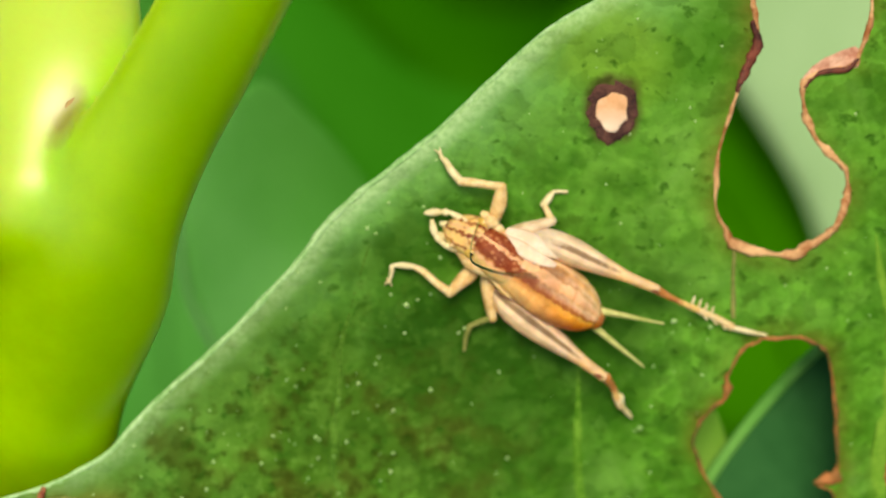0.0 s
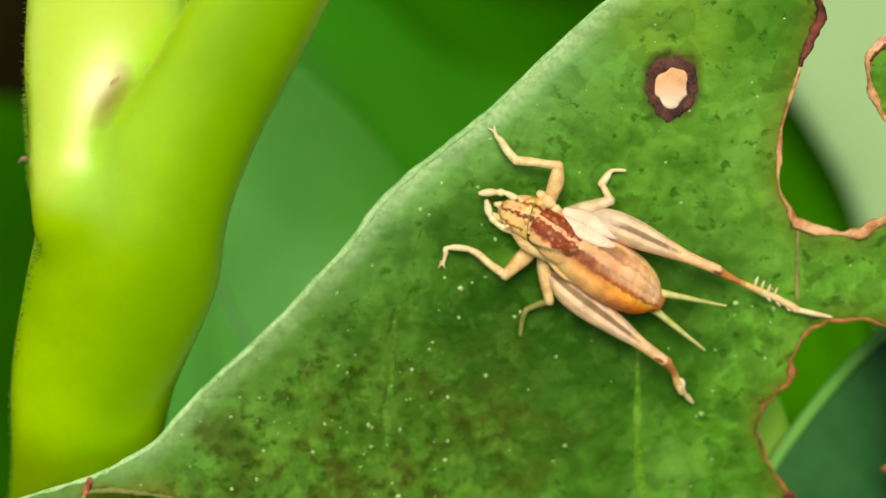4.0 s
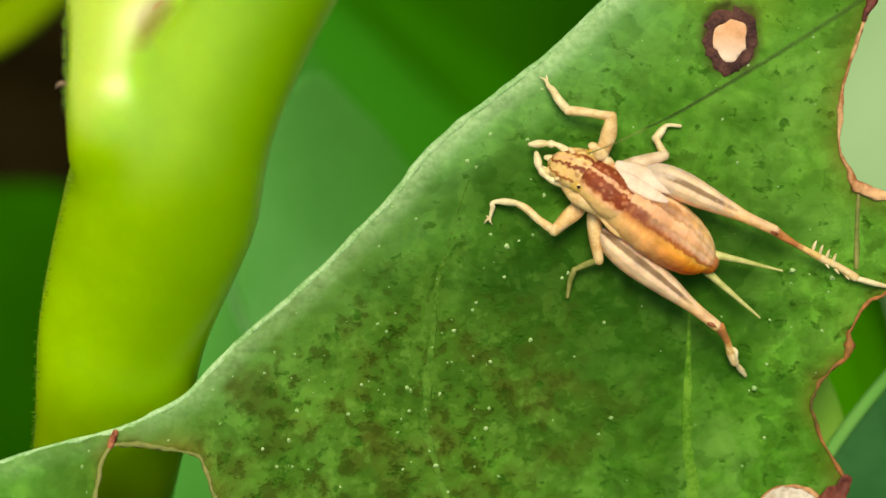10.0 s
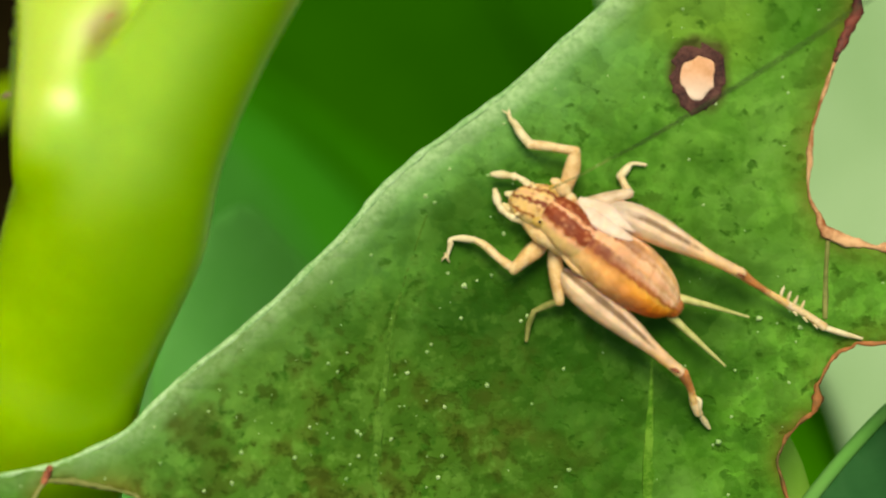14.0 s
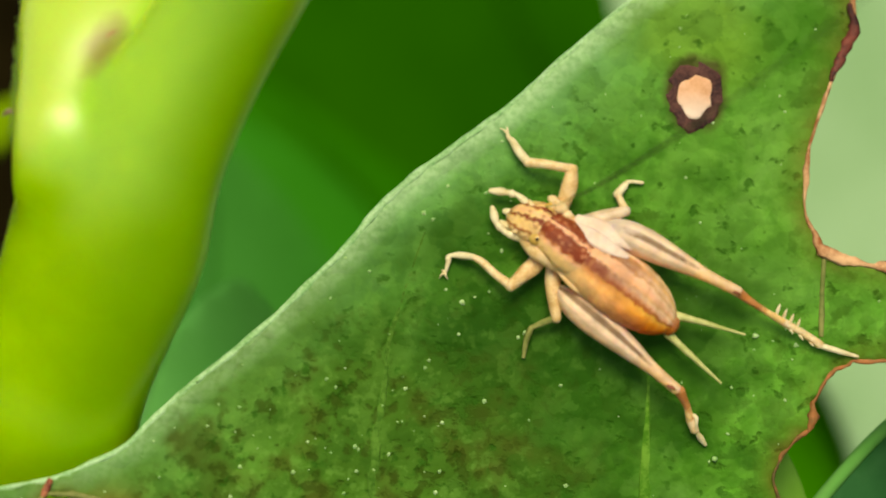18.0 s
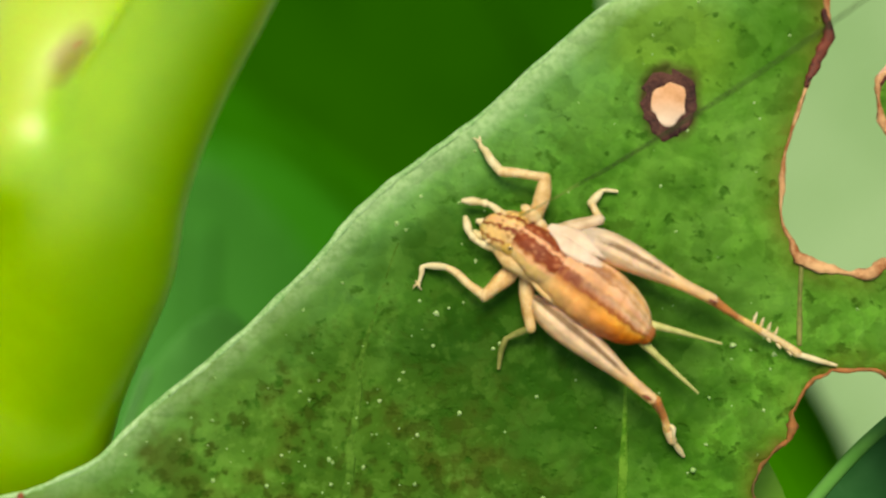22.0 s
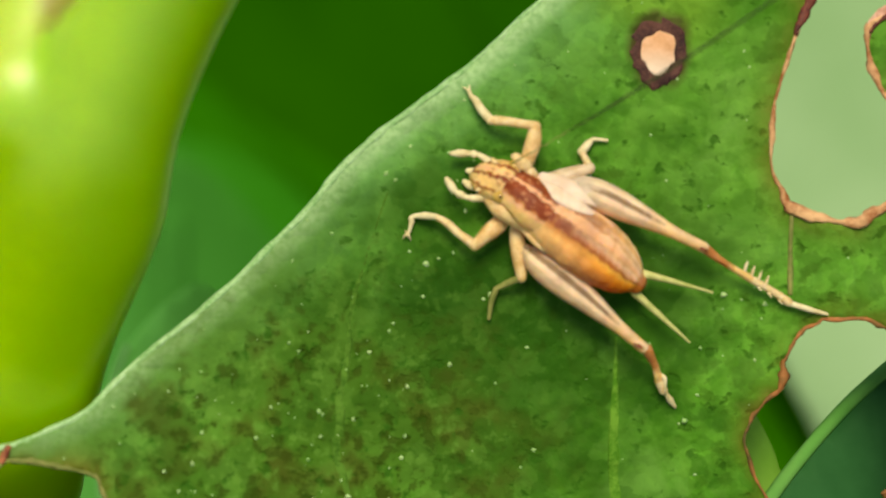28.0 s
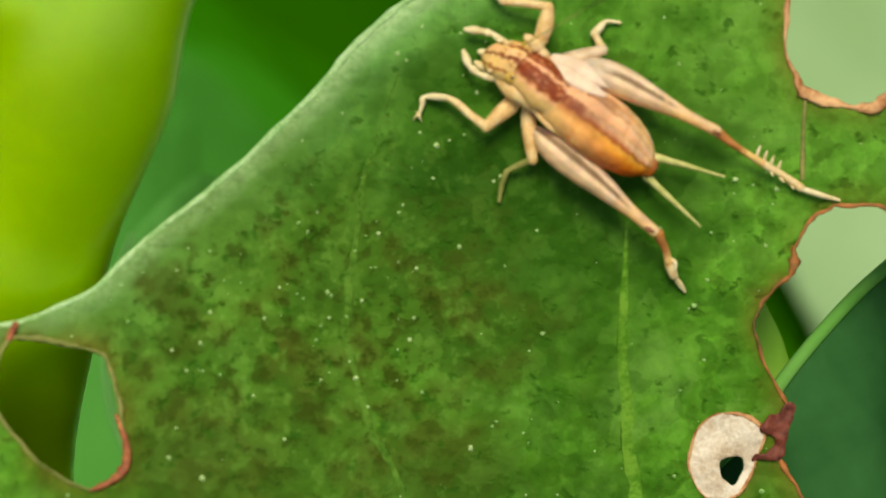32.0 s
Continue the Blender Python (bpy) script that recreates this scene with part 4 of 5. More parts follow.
# ---- the stem ----
def stem():
    st = thing("stem", (-8.4, 0, 0), "thick smooth lime-green plant stem with a fork", "stem")
    o = (-8.4, 0, 0)
    main = [(-9.6, -300, -285), (-9.6, -150, -138), (-10.3, -60, -54), (-11.45, -25, -21), (-11.15, -12, -8.6), (-9.85, -6.37, -1.7), (-9.22, -3.43, 0.3), (-8.05, -0.49, 2.4), (-7.46, 1.02, 3.4), (-6.42, 2.68, 4.6), (-5.26, 4.49, 5.8), (-4.36, 5.89, 6.7), (-2.95, 8.23, 8.3), (-1.07, 11.76, 10.6), (1.46, 17.97, 14.5), (4.89, 27.4, 20)]
    girth = [3.4, 3.0, 2.7, 2.45, 2.3, 2.35, 2.5, 2.73, 2.62, 2.08, 1.81, 1.74, 1.66, 1.59, 1.53, 1.42]
    part("main_stem", tube(main[:5], girth[:5], [g * 0.46 for g in girth[:5]], sides=48, steps=12, origin=o), STEM, st)
    side = [(-8.63, -1.16, 1.0), (-8.97, 0.29, 3.2), (-9.05, 0.96, 3.9), (-8.96, 1.63, 4.3), (-8.81, 2.39, 4.35), (-8.61, 3.16, 3.98), (-8.39, 4.02, 3.65), (-8.26, 4.96, 3.3), (-8.27, 6.65, 2.5), (-8.58, 12.26, -0.6), (-9.94, 22.3, -6.5), (-12.27, 33.48, -14)]
    width = [0.87, 1.21, 1.35, 1.44, 1.61, 1.86, 2.14, 2.33, 2.36, 2.03, 1.49, 1.02]
    bm = bmesh.new()
    loft(bm, main[3:], girth[3:], [g * min(0.7, 0.46 + 0.03 * k) for k, g in enumerate(girth[3:])], sides=40, steps=12, origin=o)
    loft(bm, side, width, [w * 0.55 for w in width], sides=40, steps=12, origin=o)
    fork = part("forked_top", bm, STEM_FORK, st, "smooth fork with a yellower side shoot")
    skin = fork.modifiers.new("skin", "REMESH")
    skin.mode, skin.voxel_size, skin.use_smooth_shade = "VOXEL", 0.00015, True
    soft = fork.modifiers.new("soft", "SMOOTH")
    soft.factor, soft.iterations = 0.5, 60
    part("bud", tube([(-10.2, 2.83, 4.1), (-10.46, 2.88, 4.15), (-10.6, 2.76, 4.15)], [0.07, 0.08, 0.02], sides=8, origin=o, jitter=0.6), GREYBROWN, st, "tiny greyish bud")

    def on_shoot(x, y, up_=0.0):
        for (a, ra), (b, rb) in zip(zip(side, width), zip(side[1:], width[1:])):
            if a[1] <= y <= b[1]:
                f = (y - a[1]) / (b[1] - a[1])
                r = ra + (rb - ra) * f
                return (x, y, a[2] + (b[2] - a[2]) * f + 0.55 * math.sqrt(max(0.02, r * r - (x - a[0] - (b[0] - a[0]) * f) ** 2)) + up_)

    part("scar", tube([on_shoot(x, y, 0.0) for x, y in ((-7.62, 5.1), (-7.8, 4.8), (-7.98, 4.5), (-8.12, 4.2), (-8.28, 3.85))], [0.10, 0.24, 0.30, 0.24, 0.10], [0.05] * 2, sides=12, origin=o, jitter=0.45, jf=2.5), STEM_SCAR, st, "brown scar")
    bm = bmesh.new()
    bmesh.ops.create_icosphere(bm, subdivisions=2, radius=0.07 * MM)
    bmesh.ops.translate(bm, verts=bm.verts, vec=Vector((-7.13 - o[0], 1.73, 5.1)) * MM)
    part("wax_grain", bm, SPECK, st, "tiny pale grain of wax")
    # short hairs along the outline
    rnd = random.Random(3)
    bm = bmesh.new()
    for path, thick, lo, hi in ((main, girth, -11, 1.0), (side, width, 2.0, 8)):
        pts = smooth_line(path, 30)
        pts = [(p, lerp_list(thick, i / (len(pts) - 1))) for i, p in enumerate(pts) if lo < p.y < hi]
        for k in range(420):
            q, r = rnd.choice(pts)
            a = rnd.uniform(-0.5, 0.5)
            out = Vector((-math.cos(a), 0, math.sin(a)))
            b = q + out * (r - 0.14) - Vector(o)
            tip = b + out * rnd.uniform(0.10, 0.17) + Vector((0, rnd.uniform(-.05, .05), 0))
            va, vb, vc = (bm.verts.new(w * MM) for w in (b + Vector((0, -0.014, 0)), b + Vector((0, 0.014, 0)), tip))
            bm.faces.new((va, vb, vc))
    tagged(part("fuzz", bm, STEM, st), kind="stuff")
    return st


stem()


# ---- the plants behind ----
def back_leaf(label, outline, z, mats, tilt=(0.0, 0.0), curve=0.0, rib=None, margin=None, step=2.0, thick=0.4):
    cx = sum(p[0] for p in outline) / len(outline)
    cy = sum(p[1] for p in outline) / len(outline)
    height = lambda x, y: z + tilt[0] * (x - cx) + tilt[1] * (y - cy) - curve * ((x - cx) ** 2 + (y - cy) ** 2)
    lf = thing("background_leaf", (cx, cy, z), label, "leaf", "leaves behind")
    o = (cx, cy, z)
    part("blade", sheet(flat(outline, 6), [], height, step, thick, o), mats, lf)
    # the stalk goes down to the soil
    x, y = min(outline, key=lambda p: p[1])
    z0 = height(x, y + 1.5)
    fall = (570 + y + z0) / 2
    part("stalk", tube([(x * (1 - 0.0005 * d), y + 1.5 - d, z0 - 0.4 - d) for d in (0, 1.2, 3, 7, 16, 36, 80, 170, fall)], [0.3, 0.5, 1.2], sides=10, origin=o), mats[0], lf)
    if rib:
        part("midrib", tube([(x, y, height(x, y) + 0.1) for x, y in rib], [0.2, 0.6, 0.9], sides=8, origin=o), mats[0], lf)
    if margin:
        pts, w, mat_ = margin
        part("margin", tube([(x, y, height(x, y)) for x, y in pts], w, [0.2] * 2, sides=8, origin=o), mat_, lf, "paler margin")
    return lf


back_leaf("dark bluish-green leaf with a pale margin behind the holes", [(10.9, -8.6), (11.5, -7.6), (12.2, -6.6), (13.3, -5.25), (14.4, -4.1), (16.2, -2.6), (18.5, -1.2), (22, -1), (25, -6), (24, -14), (17, -20), (10.5, -17), (8.2, -13), (8.6, -11), (9.6, -9.9)], -4.2, [BG_TEAL, BG_TEAL], curve=0.006,
          margin=([(8.6, -11), (9.6, -9.9), (10.9, -8.6), (11.5, -7.6), (12.2, -6.6), (13.3, -5.25), (14.4, -4.1), (16.2, -2.6), (18.5, -1.2)], [0.22, 0.20], BG_EDGE), step=0.8)
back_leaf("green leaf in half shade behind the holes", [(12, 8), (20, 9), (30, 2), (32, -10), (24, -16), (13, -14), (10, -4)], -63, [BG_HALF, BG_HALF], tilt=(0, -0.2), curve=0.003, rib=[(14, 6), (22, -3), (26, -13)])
PALE_LEAF = back_leaf("large pale grey-green leaf in soft light", [(13, 30), (11.8, 22.5), (14.5, 15.0), (21.2, 4.4), (25.4, -2.8), (28, -12), (34, -22), (48, -14), (55, 10), (45, 34), (24, 42), (10, 36)], -58, [BG_PALE, BG_PALE], curve=0.002, rib=[(30, 38), (34, 10), (36, -16)])
back_leaf("small fresh green leaf behind the chewed hole", [(9.6, -4.2), (11.0, -4.4), (11.45, -4.95), (12.0, -6.1), (12.2, -7.4), (11.6, -9.0), (10, -10.2), (8.2, -8.5), (8, -5.5)], -5.0, [BG_FRESH, BG_FRESH], curve=0.01, step=0.5, thick=0.15)
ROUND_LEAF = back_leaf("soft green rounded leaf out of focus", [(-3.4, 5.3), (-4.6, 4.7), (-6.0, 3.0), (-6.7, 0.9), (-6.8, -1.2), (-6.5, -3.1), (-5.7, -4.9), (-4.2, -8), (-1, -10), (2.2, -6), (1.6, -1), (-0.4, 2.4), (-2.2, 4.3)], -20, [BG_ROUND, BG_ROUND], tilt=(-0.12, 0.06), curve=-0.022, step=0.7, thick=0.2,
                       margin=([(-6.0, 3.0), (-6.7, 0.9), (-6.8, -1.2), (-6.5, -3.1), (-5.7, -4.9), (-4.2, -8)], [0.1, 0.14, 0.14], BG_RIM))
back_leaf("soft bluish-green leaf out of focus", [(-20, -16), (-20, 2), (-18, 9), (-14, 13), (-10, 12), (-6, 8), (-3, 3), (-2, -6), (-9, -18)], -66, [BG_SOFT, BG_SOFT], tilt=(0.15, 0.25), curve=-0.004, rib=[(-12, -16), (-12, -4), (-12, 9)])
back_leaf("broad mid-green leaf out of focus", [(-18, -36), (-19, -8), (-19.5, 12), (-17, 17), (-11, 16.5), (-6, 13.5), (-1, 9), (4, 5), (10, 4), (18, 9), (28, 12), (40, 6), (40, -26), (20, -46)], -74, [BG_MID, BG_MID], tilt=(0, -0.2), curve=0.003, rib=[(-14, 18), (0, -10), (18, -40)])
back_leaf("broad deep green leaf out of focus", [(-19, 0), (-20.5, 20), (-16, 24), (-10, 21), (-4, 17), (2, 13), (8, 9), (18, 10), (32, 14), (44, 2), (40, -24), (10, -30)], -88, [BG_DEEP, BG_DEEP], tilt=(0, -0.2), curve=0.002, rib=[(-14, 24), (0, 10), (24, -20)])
back_leaf("broad leaf with shade in its dark green colour", [(-20, 0), (-26, 24), (-6, 54), (24, 48), (50, 20), (56, -16), (34, -44), (10, -30)], -106, [BG_DARK, BG_DARK], curve=0.002, rib=[(0, 40), (14, 16), (24, -30)])
back_leaf("leaf with deep shade in its dark green colour", [(-60, -60), (-70, -20), (-52, 0), (-36, 2.5), (-25, 2), (-22, -10), (-24, -30), (-34, -60)], -95, [BG_DARK, BG_DARK], curve=0.002, rib=[(-40, 0), (-44, -30), (-46, -58)])


def grass_blade():
    g = thing("grass_blade", (-22, 10, -50), "lime-green grass blade out of focus", "grass")
    part("blade", tube([(-150, -270, -300), (-120, -120, -150), (-90, -40, -75), (-60, -8, -54), (-40, 1, -52), (-24, 9.0, -50), (-19.5, 11.6, -49.5), (-16, 13.4, -49)], [1.2, 1.4, 1.6, 1.6, 1.6, 1.4, 0.9, 0.3], [0.3, 0.3], sides=8, origin=(-22, 10, -50)), BG_LIME, g)


grass_blade()


# ---- the cricket ----
CRICKET_AT = (4.4, 0.0, 0.7)


def cricket():
    o = CRICKET_AT
    ck = thing("cricket", o, "young straw-coloured cricket with brown stripes resting on the leaf", "insect")
    up = (0.22, 0.30, 1.0)

    def seg(name, pts, w, h=None, mat_=LIMB, parent=ck, label="", sides=12, steps=6, org=o, **kw):
        if sides == 12:
            kw.setdefault("jitter", 0.18)
        return part(name, tube(pts, w, h, up=kw.pop("upv", up), sides=sides, steps=steps, origin=org, **kw), mat_, parent, label)

    ring_ripple = lambda s, a: 0.026 * (abs(math.sin(s * math.pi * 8.5)) - 0.5) * (1 - s * 0.4)
    seg("abdomen", [(4.3, 0.22, 1.25), (5.1, -0.32, 1.42), (5.98, -0.91, 1.38), (6.77, -1.45, 1.12), (7.24, -1.78, 0.94)],
        [0.62, 0.82, 0.94, 0.90, 0.70, 0.34], [0.5, 0.66, 0.70, 0.64, 0.46, 0.26], ABDOMEN, sides=56, steps=18, ripple=ring_ripple)
    seg("pronotum", [(3.72, 0.66, 1.36), (4.0, 0.45, 1.5), (4.4, 0.16, 1.56), (4.85, -0.14, 1.5)], [0.56, 0.66, 0.72, 0.70], [0.48, 0.58, 0.6, 0.55], PRONOTUM, sides=40, steps=10)
    seg("head", [(2.96, 0.98, 0.98), (3.1, 0.94, 1.15), (3.4, 0.84, 1.32), (3.68, 0.72, 1.4), (3.95, 0.56, 1.38)], [0.30, 0.50, 0.62, 0.65, 0.60], [0.28, 0.42, 0.5, 0.5, 0.44], HEAD, sides=36, steps=8)
    seg("face", [(2.82, 0.92, 0.85), (2.94, 0.9, 0.95), (3.1, 0.88, 1.1)], [0.2, 0.34, 0.36], [0.14, 0.22, 0.3], STRAW, sides=20, label="straw-yellow mouthparts")
    # eyes with a dark point
    for (x, y, z), d in (((3.50, 0.32, 1.73), (-0.05, -0.15, 0.9)), ((3.88, 1.18, 1.54), (0.3, 0.6, 0.5))):
        bm = bmesh.new()
        bmesh.ops.create_uvsphere(bm, u_segments=20, v_segments=14, radius=0.20 * MM)
        bmesh.ops.scale(bm, verts=bm.verts, vec=(1.15, 0.95, 1.0))
        bmesh.ops.translate(bm, verts=bm.verts, vec=(Vector((x, y, z)) - Vector(o)) * MM)
        eye = part("eye", bm, EYE, ck)
        bm = bmesh.new()
        bmesh.ops.create_uvsphere(bm, u_segments=10, v_segments=8, radius=(0.055 if x < 3.7 else 0.03) * MM)
        bmesh.ops.translate(bm, verts=bm.verts, vec=(Vector((x, y, z)) + Vector(d).normalized() * 0.18 - Vector(o)) * MM)
        part("pupil", bm, BLACK, eye)
    # stumps of the feelers
    seg("antenna_base", [(3.1, 0.62, 1.42), (2.98, 0.56, 1.5), (2.88, 0.52, 1.52)], [0.09, 0.08, 0.05], None, STRAW, sides=10)
    seg("antenna_base", [(3.4, 1.16, 1.5), (3.34, 1.26, 1.58), (3.26, 1.36, 1.6)], [0.09, 0.08, 0.05], None, STRAW, sides=10)
    # one long antenna swept back over the leaf, rising away from its face
    root = (3.72, 1.22, 1.62)
    ant = seg("antenna", [(5.2, 1.85, 3.45), (6.0, 2.24, 4.1), (8.0, 3.43, 5.2), (10.0, 4.72, 6.2), (12.0, 6.12, 7.2), (14.0, 7.63, 8.2), (17.0, 10.1, 9.7)],
              [0.016, 0.032, 0.036, 0.032, 0.024, 0.014, 0.006], None, FEELER, label="long thin dark antenna", sides=8, steps=8, org=root)
    ant.location = (Vector(root) - Vector(o)) * MM
    seg("antenna_root", [root, (4.4, 1.46, 2.6), (5.2, 1.85, 3.45)], [0.022, 0.014, 0.014], None, DULL, ant, "pale root of the antenna", sides=8, org=root)
    # pale knobs at the root of the raised leg
    for (x, y, z), r in (((4.10, 1.22, 1.66), 0.19), ((3.92, 1.42, 1.56), 0.13), ((4.32, 1.02, 1.62), 0.15)):
        seg("hip_knob", [(x - r * 0.5, y + r * 0.3, z), (x, y, z + 0.03), (x + r * 0.5, y - r * 0.3, z)], [r * 0.8, r, r * 0.75], [r * 0.7] * 2, LIMB, sides=12, steps=3)
    # wing pads
    seg("wing_pad", [(4.42, 0.72, 1.78), (4.95, 0.44, 1.9), (5.5, 0.12, 1.9), (5.92, -0.08, 1.82)], [0.14, 0.24, 0.22, 0.10], [0.06, 0.09, 0.07], PALE, label="pale pinkish wing pad")
    seg("wing_pad", [(4.55, 0.92, 1.62), (5.2, 0.66, 1.76), (5.9, 0.34, 1.76), (6.35, 0.16, 1.66)], [0.15, 0.27, 0.23, 0.10], [0.06, 0.09, 0.07], PALE, label="pale pinkish wing pad")
    seg("wing_pad", [(4.15, -0.42, 1.5), (4.6, -0.80, 1.55), (5.1, -1.15, 1.45)], [0.14, 0.26, 0.10], [0.06, 0.08, 0.05], STRAW)
    seg("neck_flap", [(3.22, 0.34, 1.3), (3.52, 0.14, 1.45), (3.92, -0.12, 1.5), (4.25, -0.42, 1.4)], [0.2, 0.34, 0.36, 0.2], [0.16, 0.26, 0.26, 0.16], STRAW, label="yellow side flap of the thorax")

    # jumping legs
    r = seg("thigh", [(5.0, 0.68, 1.2), (5.9, 0.55, 1.52), (7.0, 0.05, 1.62), (8.0, -0.42, 1.55), (8.98, -0.86, 1.42)], [0.2, 0.40, 0.42, 0.29, 0.17, 0.15], [0.2, 0.36, 0.36, 0.26, 0.15, 0.15], THIGH_W, sides=40, steps=12)
    seg("shin", [(9.05, -0.90, 1.38), (9.6, -1.22, 1.08), (10.4, -1.62, 0.74)], [0.14, 0.09, 0.10], None, SHIN, r)
    seg("foot", [(10.4, -1.62, 0.74), (10.9, -1.85, 0.56), (11.42, -2.16, 0.42)], [0.11, 0.10, 0.12], None, LIMB, r)
    seg("toe", [(11.5, -2.2, 0.40), (12.0, -2.33, 0.34), (12.5, -2.45, 0.30)], [0.08, 0.08, 0.04], None, TIP, r)
    for k in range(4):
        x, y, z = 10.15 + 0.2 * k, -1.48 - 0.12 * k, 0.82 - 0.08 * k
        seg("spine", [(x, y, z), (x + 0.03, y + 0.2, z + 0.12), (x + 0.08, y + 0.34, z + 0.16)], [0.035, 0.05, 0.015], None, TIP, r, sides=6, steps=3)
    for k in range(3):
        x, y, z = 10.55 + 0.3 * k, -1.78 - 0.16 * k, 0.68 - 0.1 * k
        seg("spine", [(x, y, z), (x + 0.08, y - 0.12, z + 0.05)], [0.045, 0.02], None, TIP, r, sides=6, steps=2)
    l = seg("thigh", [(4.25, -1.02, 0.95), (4.8, -1.5, 1.15), (5.7, -2.18, 1.2), (6.6, -2.88, 1.05), (7.45, -3.54, 0.85)], [0.22, 0.42, 0.44, 0.33, 0.19, 0.16], [0.2, 0.36, 0.36, 0.26, 0.15, 0.15], THIGH_S, sides=40, steps=12)
    seg("shin", [(7.55, -3.58, 0.8), (7.8, -3.95, 0.45), (7.95, -4.35, 0.1)], [0.15, 0.10, 0.11], None, SHIN, l)
    seg("foot", [(7.95, -4.33, 0.1), (8.1, -4.6, -0.05)], [0.12, 0.13], None, LIMB, l)
    seg("toe", [(8.16, -4.66, -0.1), (8.3, -4.82, -0.25), (8.45, -5.0, -0.38)], [0.06, 0.09, 0.05], None, TIP, l)
    seg("spine", [(8.0, -4.2, 0.2), (8.1, -4.3, 0.22), (8.12, -4.62, 0.1)], [0.05, 0.07, 0.03], None, TIP, l, sides=6)

    for (x, y, z), par in (((8.94, -0.90, 1.50), r), ((7.30, -3.50, 0.98), l)):
        seg("knee_mark", [(x - 0.14, y + 0.06, z), (x, y, z + 0.03), (x + 0.12, y - 0.08, z)], [0.03, 0.07, 0.02], [0.05] * 2, REDDISH, par, "dark red-brown knee mark", sides=8)

    # front legs and middle legs
    a = seg("front_leg", [(3.72, -0.05, 1.0), (3.35, -0.45, 1.12), (2.86, -0.92, 1.1)], [0.2, 0.24, 0.15], None, STRAW)
    seg("shin", [(2.86, -0.92, 1.1), (2.45, -0.62, 1.05), (2.05, -0.28, 0.98), (1.78, -0.14, 0.95)], [0.13, 0.11, 0.11, 0.08], None, LIMB, a)
    seg("foot", [(1.78, -0.14, 0.95), (1.4, -0.10, 0.82), (1.16, -0.14, 0.74), (1.14, -0.3, 0.7), (1.06, -0.62, 0.62)], [0.09, 0.10, 0.07, 0.09, 0.07, 0.04], None, TIP, a)
    for tip in ((0.92, -0.72, 0.58), (1.14, -0.74, 0.6), (0.98, -0.5, 0.7)):
        seg("claw", [(1.08, -0.55, 0.64), ((1.08 + tip[0]) / 2 - 0.03, (-0.55 + tip[1]) / 2, 0.66), tip], [0.04, 0.035, 0.012], None, TIP, a, sides=6, steps=3)
    c = seg("middle_leg", [(3.98, -0.42, 1.0), (4.02, -1.0, 0.95), (4.14, -1.72, 0.85)], [0.2, 0.22, 0.15], None, STRAW)
    seg("shin", [(4.14, -1.72, 0.85), (3.8, -1.85, 0.65), (3.48, -2.0, 0.5)], [0.11, 0.09, 0.07], None, DULL, c, "shin with shade in its dull olive colour")
    seg("foot", [(3.48, -2.0, 0.5), (3.36, -2.35, 0.3), (3.31, -2.78, 0.15)], [0.08, 0.08, 0.05], None, DULL, c, "foot with shade in its dull olive colour")
    d = seg("middle_leg", [(4.75, 0.85, 1.25), (5.3, 1.02, 1.4), (5.9, 1.21, 1.45)], [0.2, 0.2, 0.14], None, THIGH)
    seg("shin", [(5.9, 1.21, 1.45), (5.8, 1.42, 1.35), (5.68, 1.69, 1.25)], [0.13, 0.10, 0.09], None, LIMB, d)
    seg("foot", [(5.68, 1.69, 1.25), (5.85, 1.9, 1.18), (6.01, 2.06, 1.12), (6.37, 2.05, 1.08)], [0.12, 0.11, 0.06, 0.05], None, TIP, d)

    # the front leg that is lifted to the mouth
    hip = (4.12, 1.12, 1.2)
    knee = (4.40, 2.26, 1.75)
    e = seg("front_leg", [hip, (4.33, 1.75, 1.55), knee], [0.2, 0.22, 0.14], None, STRAW, org=hip)
    e.location = (Vector(hip) - Vector(o)) * MM
    g = seg("shin", [knee, (3.8, 2.36, 1.7), (3.19, 2.43, 1.56)], [0.13, 0.12, 0.13], None, LIMB, e, org=knee, upv=(0, 0, 1))
    g.location = (Vector(knee) - Vector(hip)) * MM
    ankle = (3.19, 2.43, 1.56)
    bm = tube([ankle, (2.95, 2.72, 1.48), (2.78, 3.0, 1.42), (2.66, 3.12, 1.38), (2.6, 3.3, 1.36)], [0.125, 0.125, 0.1, 0.07, 0.04], None, sides=12, origin=ankle, jitter=0.18)
    for tip in ((2.42, 3.36, 1.34), (2.6, 3.42, 1.32)):
        loft(bm, [(2.63, 3.2, 1.37), ((2.63 + tip[0]) / 2, (3.2 + tip[1]) / 2 + 0.03, 1.39), tip], [0.04, 0.03, 0.012], sides=6, steps=3, origin=ankle)
    f = part("foot", bm, TIP, e, "pale foot with two claws")
    f.location = (Vector(ankle) - Vector(hip)) * MM

    # tails
    seg("cercus", [(7.36, -1.55, 0.95), (8.0, -1.68, 0.95), (9.3, -1.99, 0.8)], [0.13, 0.085, 0.03], None, CERCUS)
    seg("cercus", [(7.2, -2.05, 0.8), (7.8, -2.55, 0.7), (8.72, -3.32, 0.5)], [0.13, 0.085, 0.03], None, CERCUS)

    # feelers and mouth palps
    b1, b2 = (3.42, 1.17, 1.36), (3.14, 0.36, 1.3)
    p1 = seg("feeler", [b1, (2.95, 1.46, 1.36), (2.76, 1.5, 1.33), (2.55, 1.51, 1.32), (2.17, 1.49, 1.3)], [0.11, 0.10, 0.07, 0.115, 0.08, 0.12, 0.07], None, TIP, org=b1)
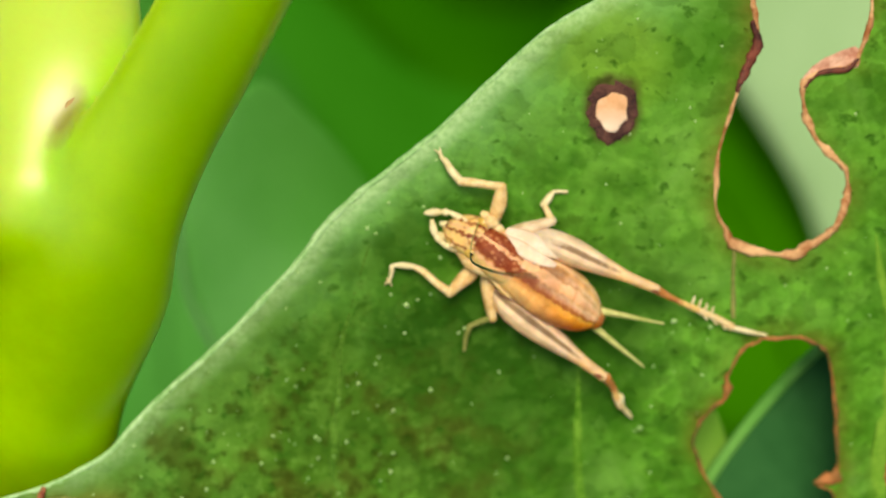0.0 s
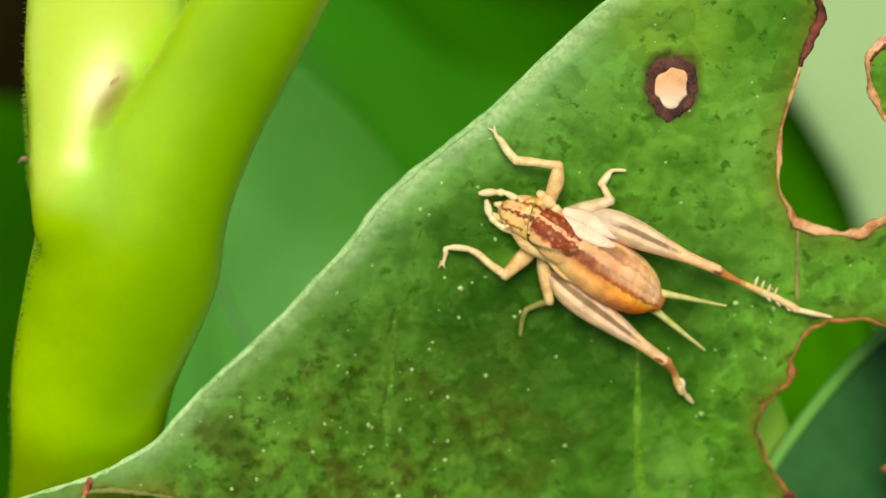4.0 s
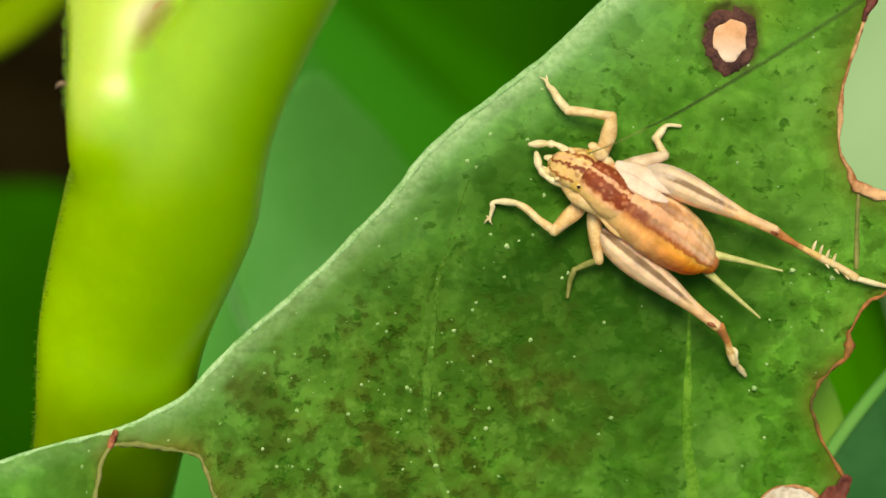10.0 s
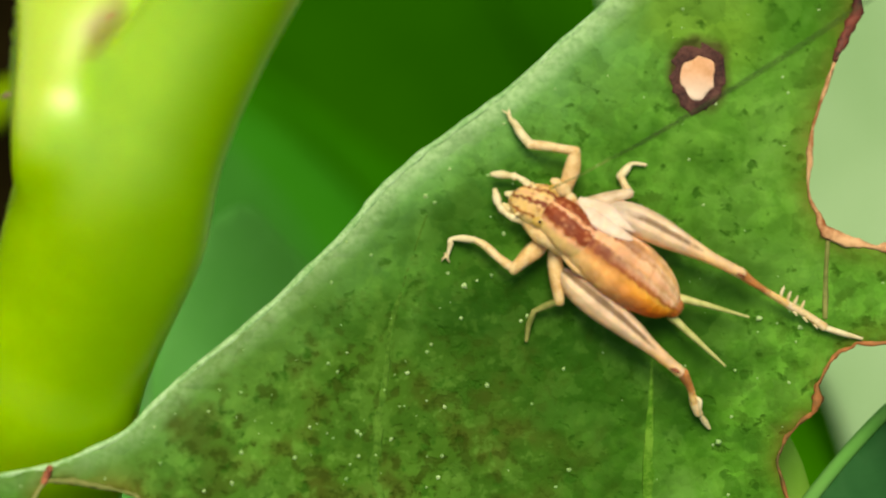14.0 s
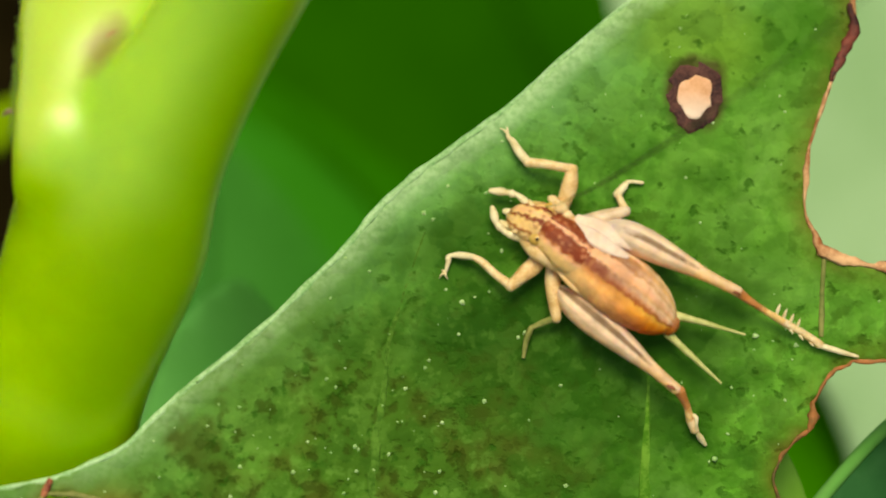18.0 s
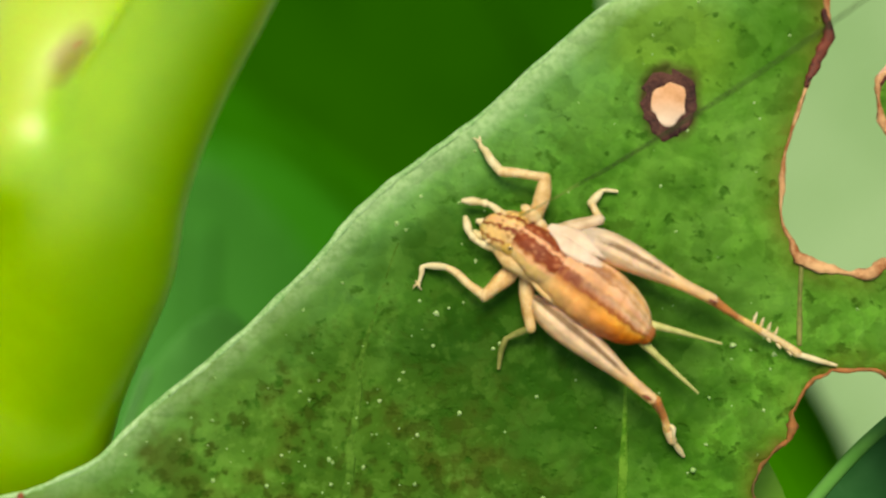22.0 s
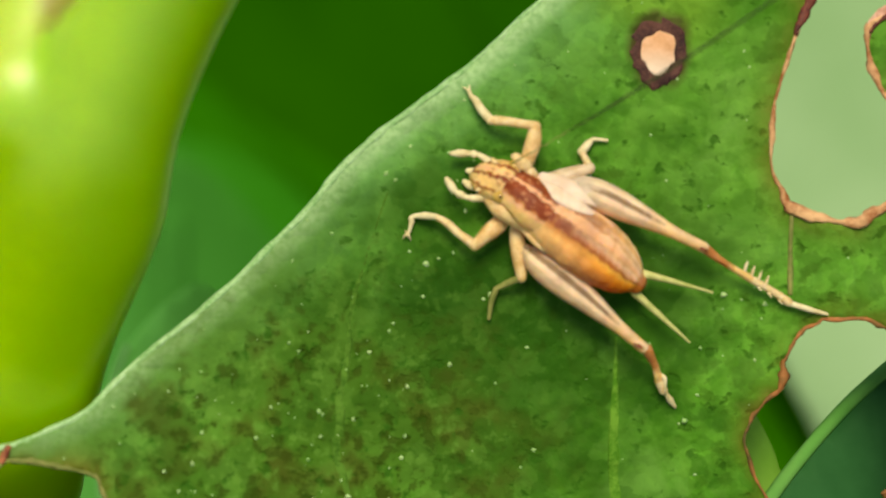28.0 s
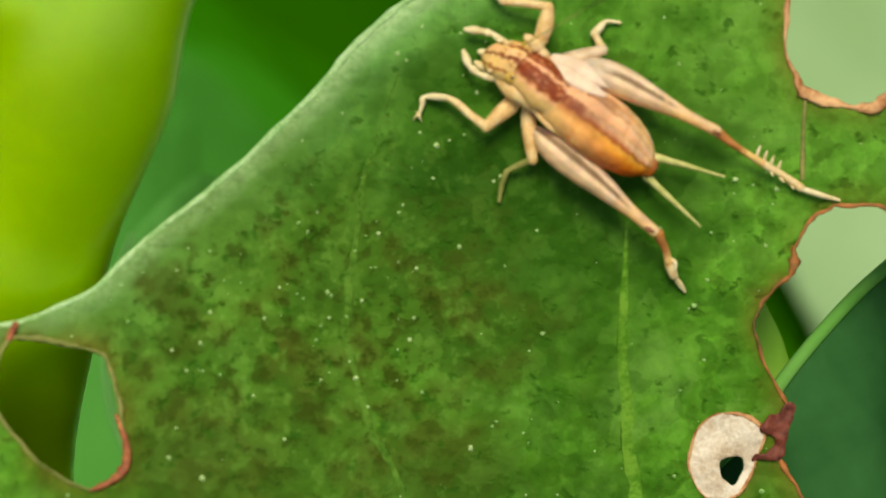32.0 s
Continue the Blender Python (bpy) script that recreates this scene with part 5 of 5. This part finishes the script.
    p2 = seg("feeler", [b2, (2.73, 0.52, 1.28), (2.52, 0.72, 1.26), (2.42, 0.88, 1.25), (2.34, 1.24, 1.25)], [0.10, 0.10, 0.07, 0.11, 0.08, 0.12, 0.07], None, TIP, org=b2)
    for pts in ([(3.0, 0.62, 1.0), (2.76, 0.69, 0.98), (2.55, 0.83, 0.95)], [(3.0, 0.98, 1.0), (2.82, 1.09, 0.98), (2.64, 1.14, 0.95)]):
        seg("palp", pts, [0.09, 0.08, 0.12, 0.08], None, TIP, sides=10, steps=4)
    return ck, e, g, f, p1, p2, ant, (hip, knee, ankle, b1, b2, root)


CRICKET, FRONT_LEG, FRONT_SHIN, FRONT_FOOT, PALP_1, PALP_2, ANTENNA, JOINTS = cricket()


def motions():
    o = Vector(CRICKET_AT)
    hip, knee, ankle, b1, b2, root = (Vector(j) for j in JOINTS)
    at = lambda v, rz=0.0: pose(v.x * MM, v.y * MM, v.z * MM, 0, 0, rz)
    # one front leg is drawn to the mouth and put back: turns of thigh, shin and foot
    GROOM = ((0, 0, 0, 0), (16.6, 0, 0, 0), (16.75, 14, 32, 45), (17.2, 15, 30, 60), (17.5, 14, 22, 75), (17.75, 12, 16, 80), (18.0, 0, 0, 0), (32, 0, 0, 0))
    walk(FRONT_LEG, [(t, at(hip - o, a)) for t, a, b, c in GROOM])
    walk(FRONT_SHIN, [(t, at(knee - hip, b)) for t, a, b, c in GROOM])
    walk(FRONT_FOOT, [(t, at(knee - hip, b) @ at(ankle - knee, c)) for t, a, b, c in GROOM])
    walk(PALP_1, [(t, at(b1 - o, a)) for t, a in ((0, 0), (13.2, 0), (14.2, -7), (25.8, -7), (27.2, -2), (30, -4), (32, -8))])
    walk(PALP_2, [(t, at(b2 - o, a)) for t, a in ((0, 0), (13.2, 0), (14.2, 4), (25.8, 4), (27.2, 24), (30, 20), (32, 11))])
    # the antenna is raised towards the eye and laid back again
    raised = lambda a: at(root - o) @ Matrix.Rotation(radians(a), 4, Vector((0.59, -0.81, 0.0)))
    walk(ANTENNA, [(t, raised(a)) for t, a in ((0, 58), (7.1, 58), (7.7, 0), (14.4, 0), (15.6, 58), (17.7, 58), (18.3, 0), (32, 0))])
    # two leaves behind drift slowly in the air
    drift = ROUND_LEAF.matrix_basis.copy()
    walk(ROUND_LEAF, [(t, drift @ Matrix.Translation((dx * MM, dy * MM, 0))) for t, dx, dy in ((0, 0, 0), (2, -0.35, -0.1), (6, -0.6, -0.1), (11, -1.6, -0.3), (17, -2.6, -4.4), (32, -2.8, -5.0))])
    base = PALE_LEAF.matrix_basis.copy()
    walk(PALE_LEAF, [(t, Matrix.Translation((dx * MM, 0, 0)) @ base) for t, dx in ((0, 0), (3.5, -0.4), (9, -1.2), (17, -2.0), (32, -2.1))])


motions()
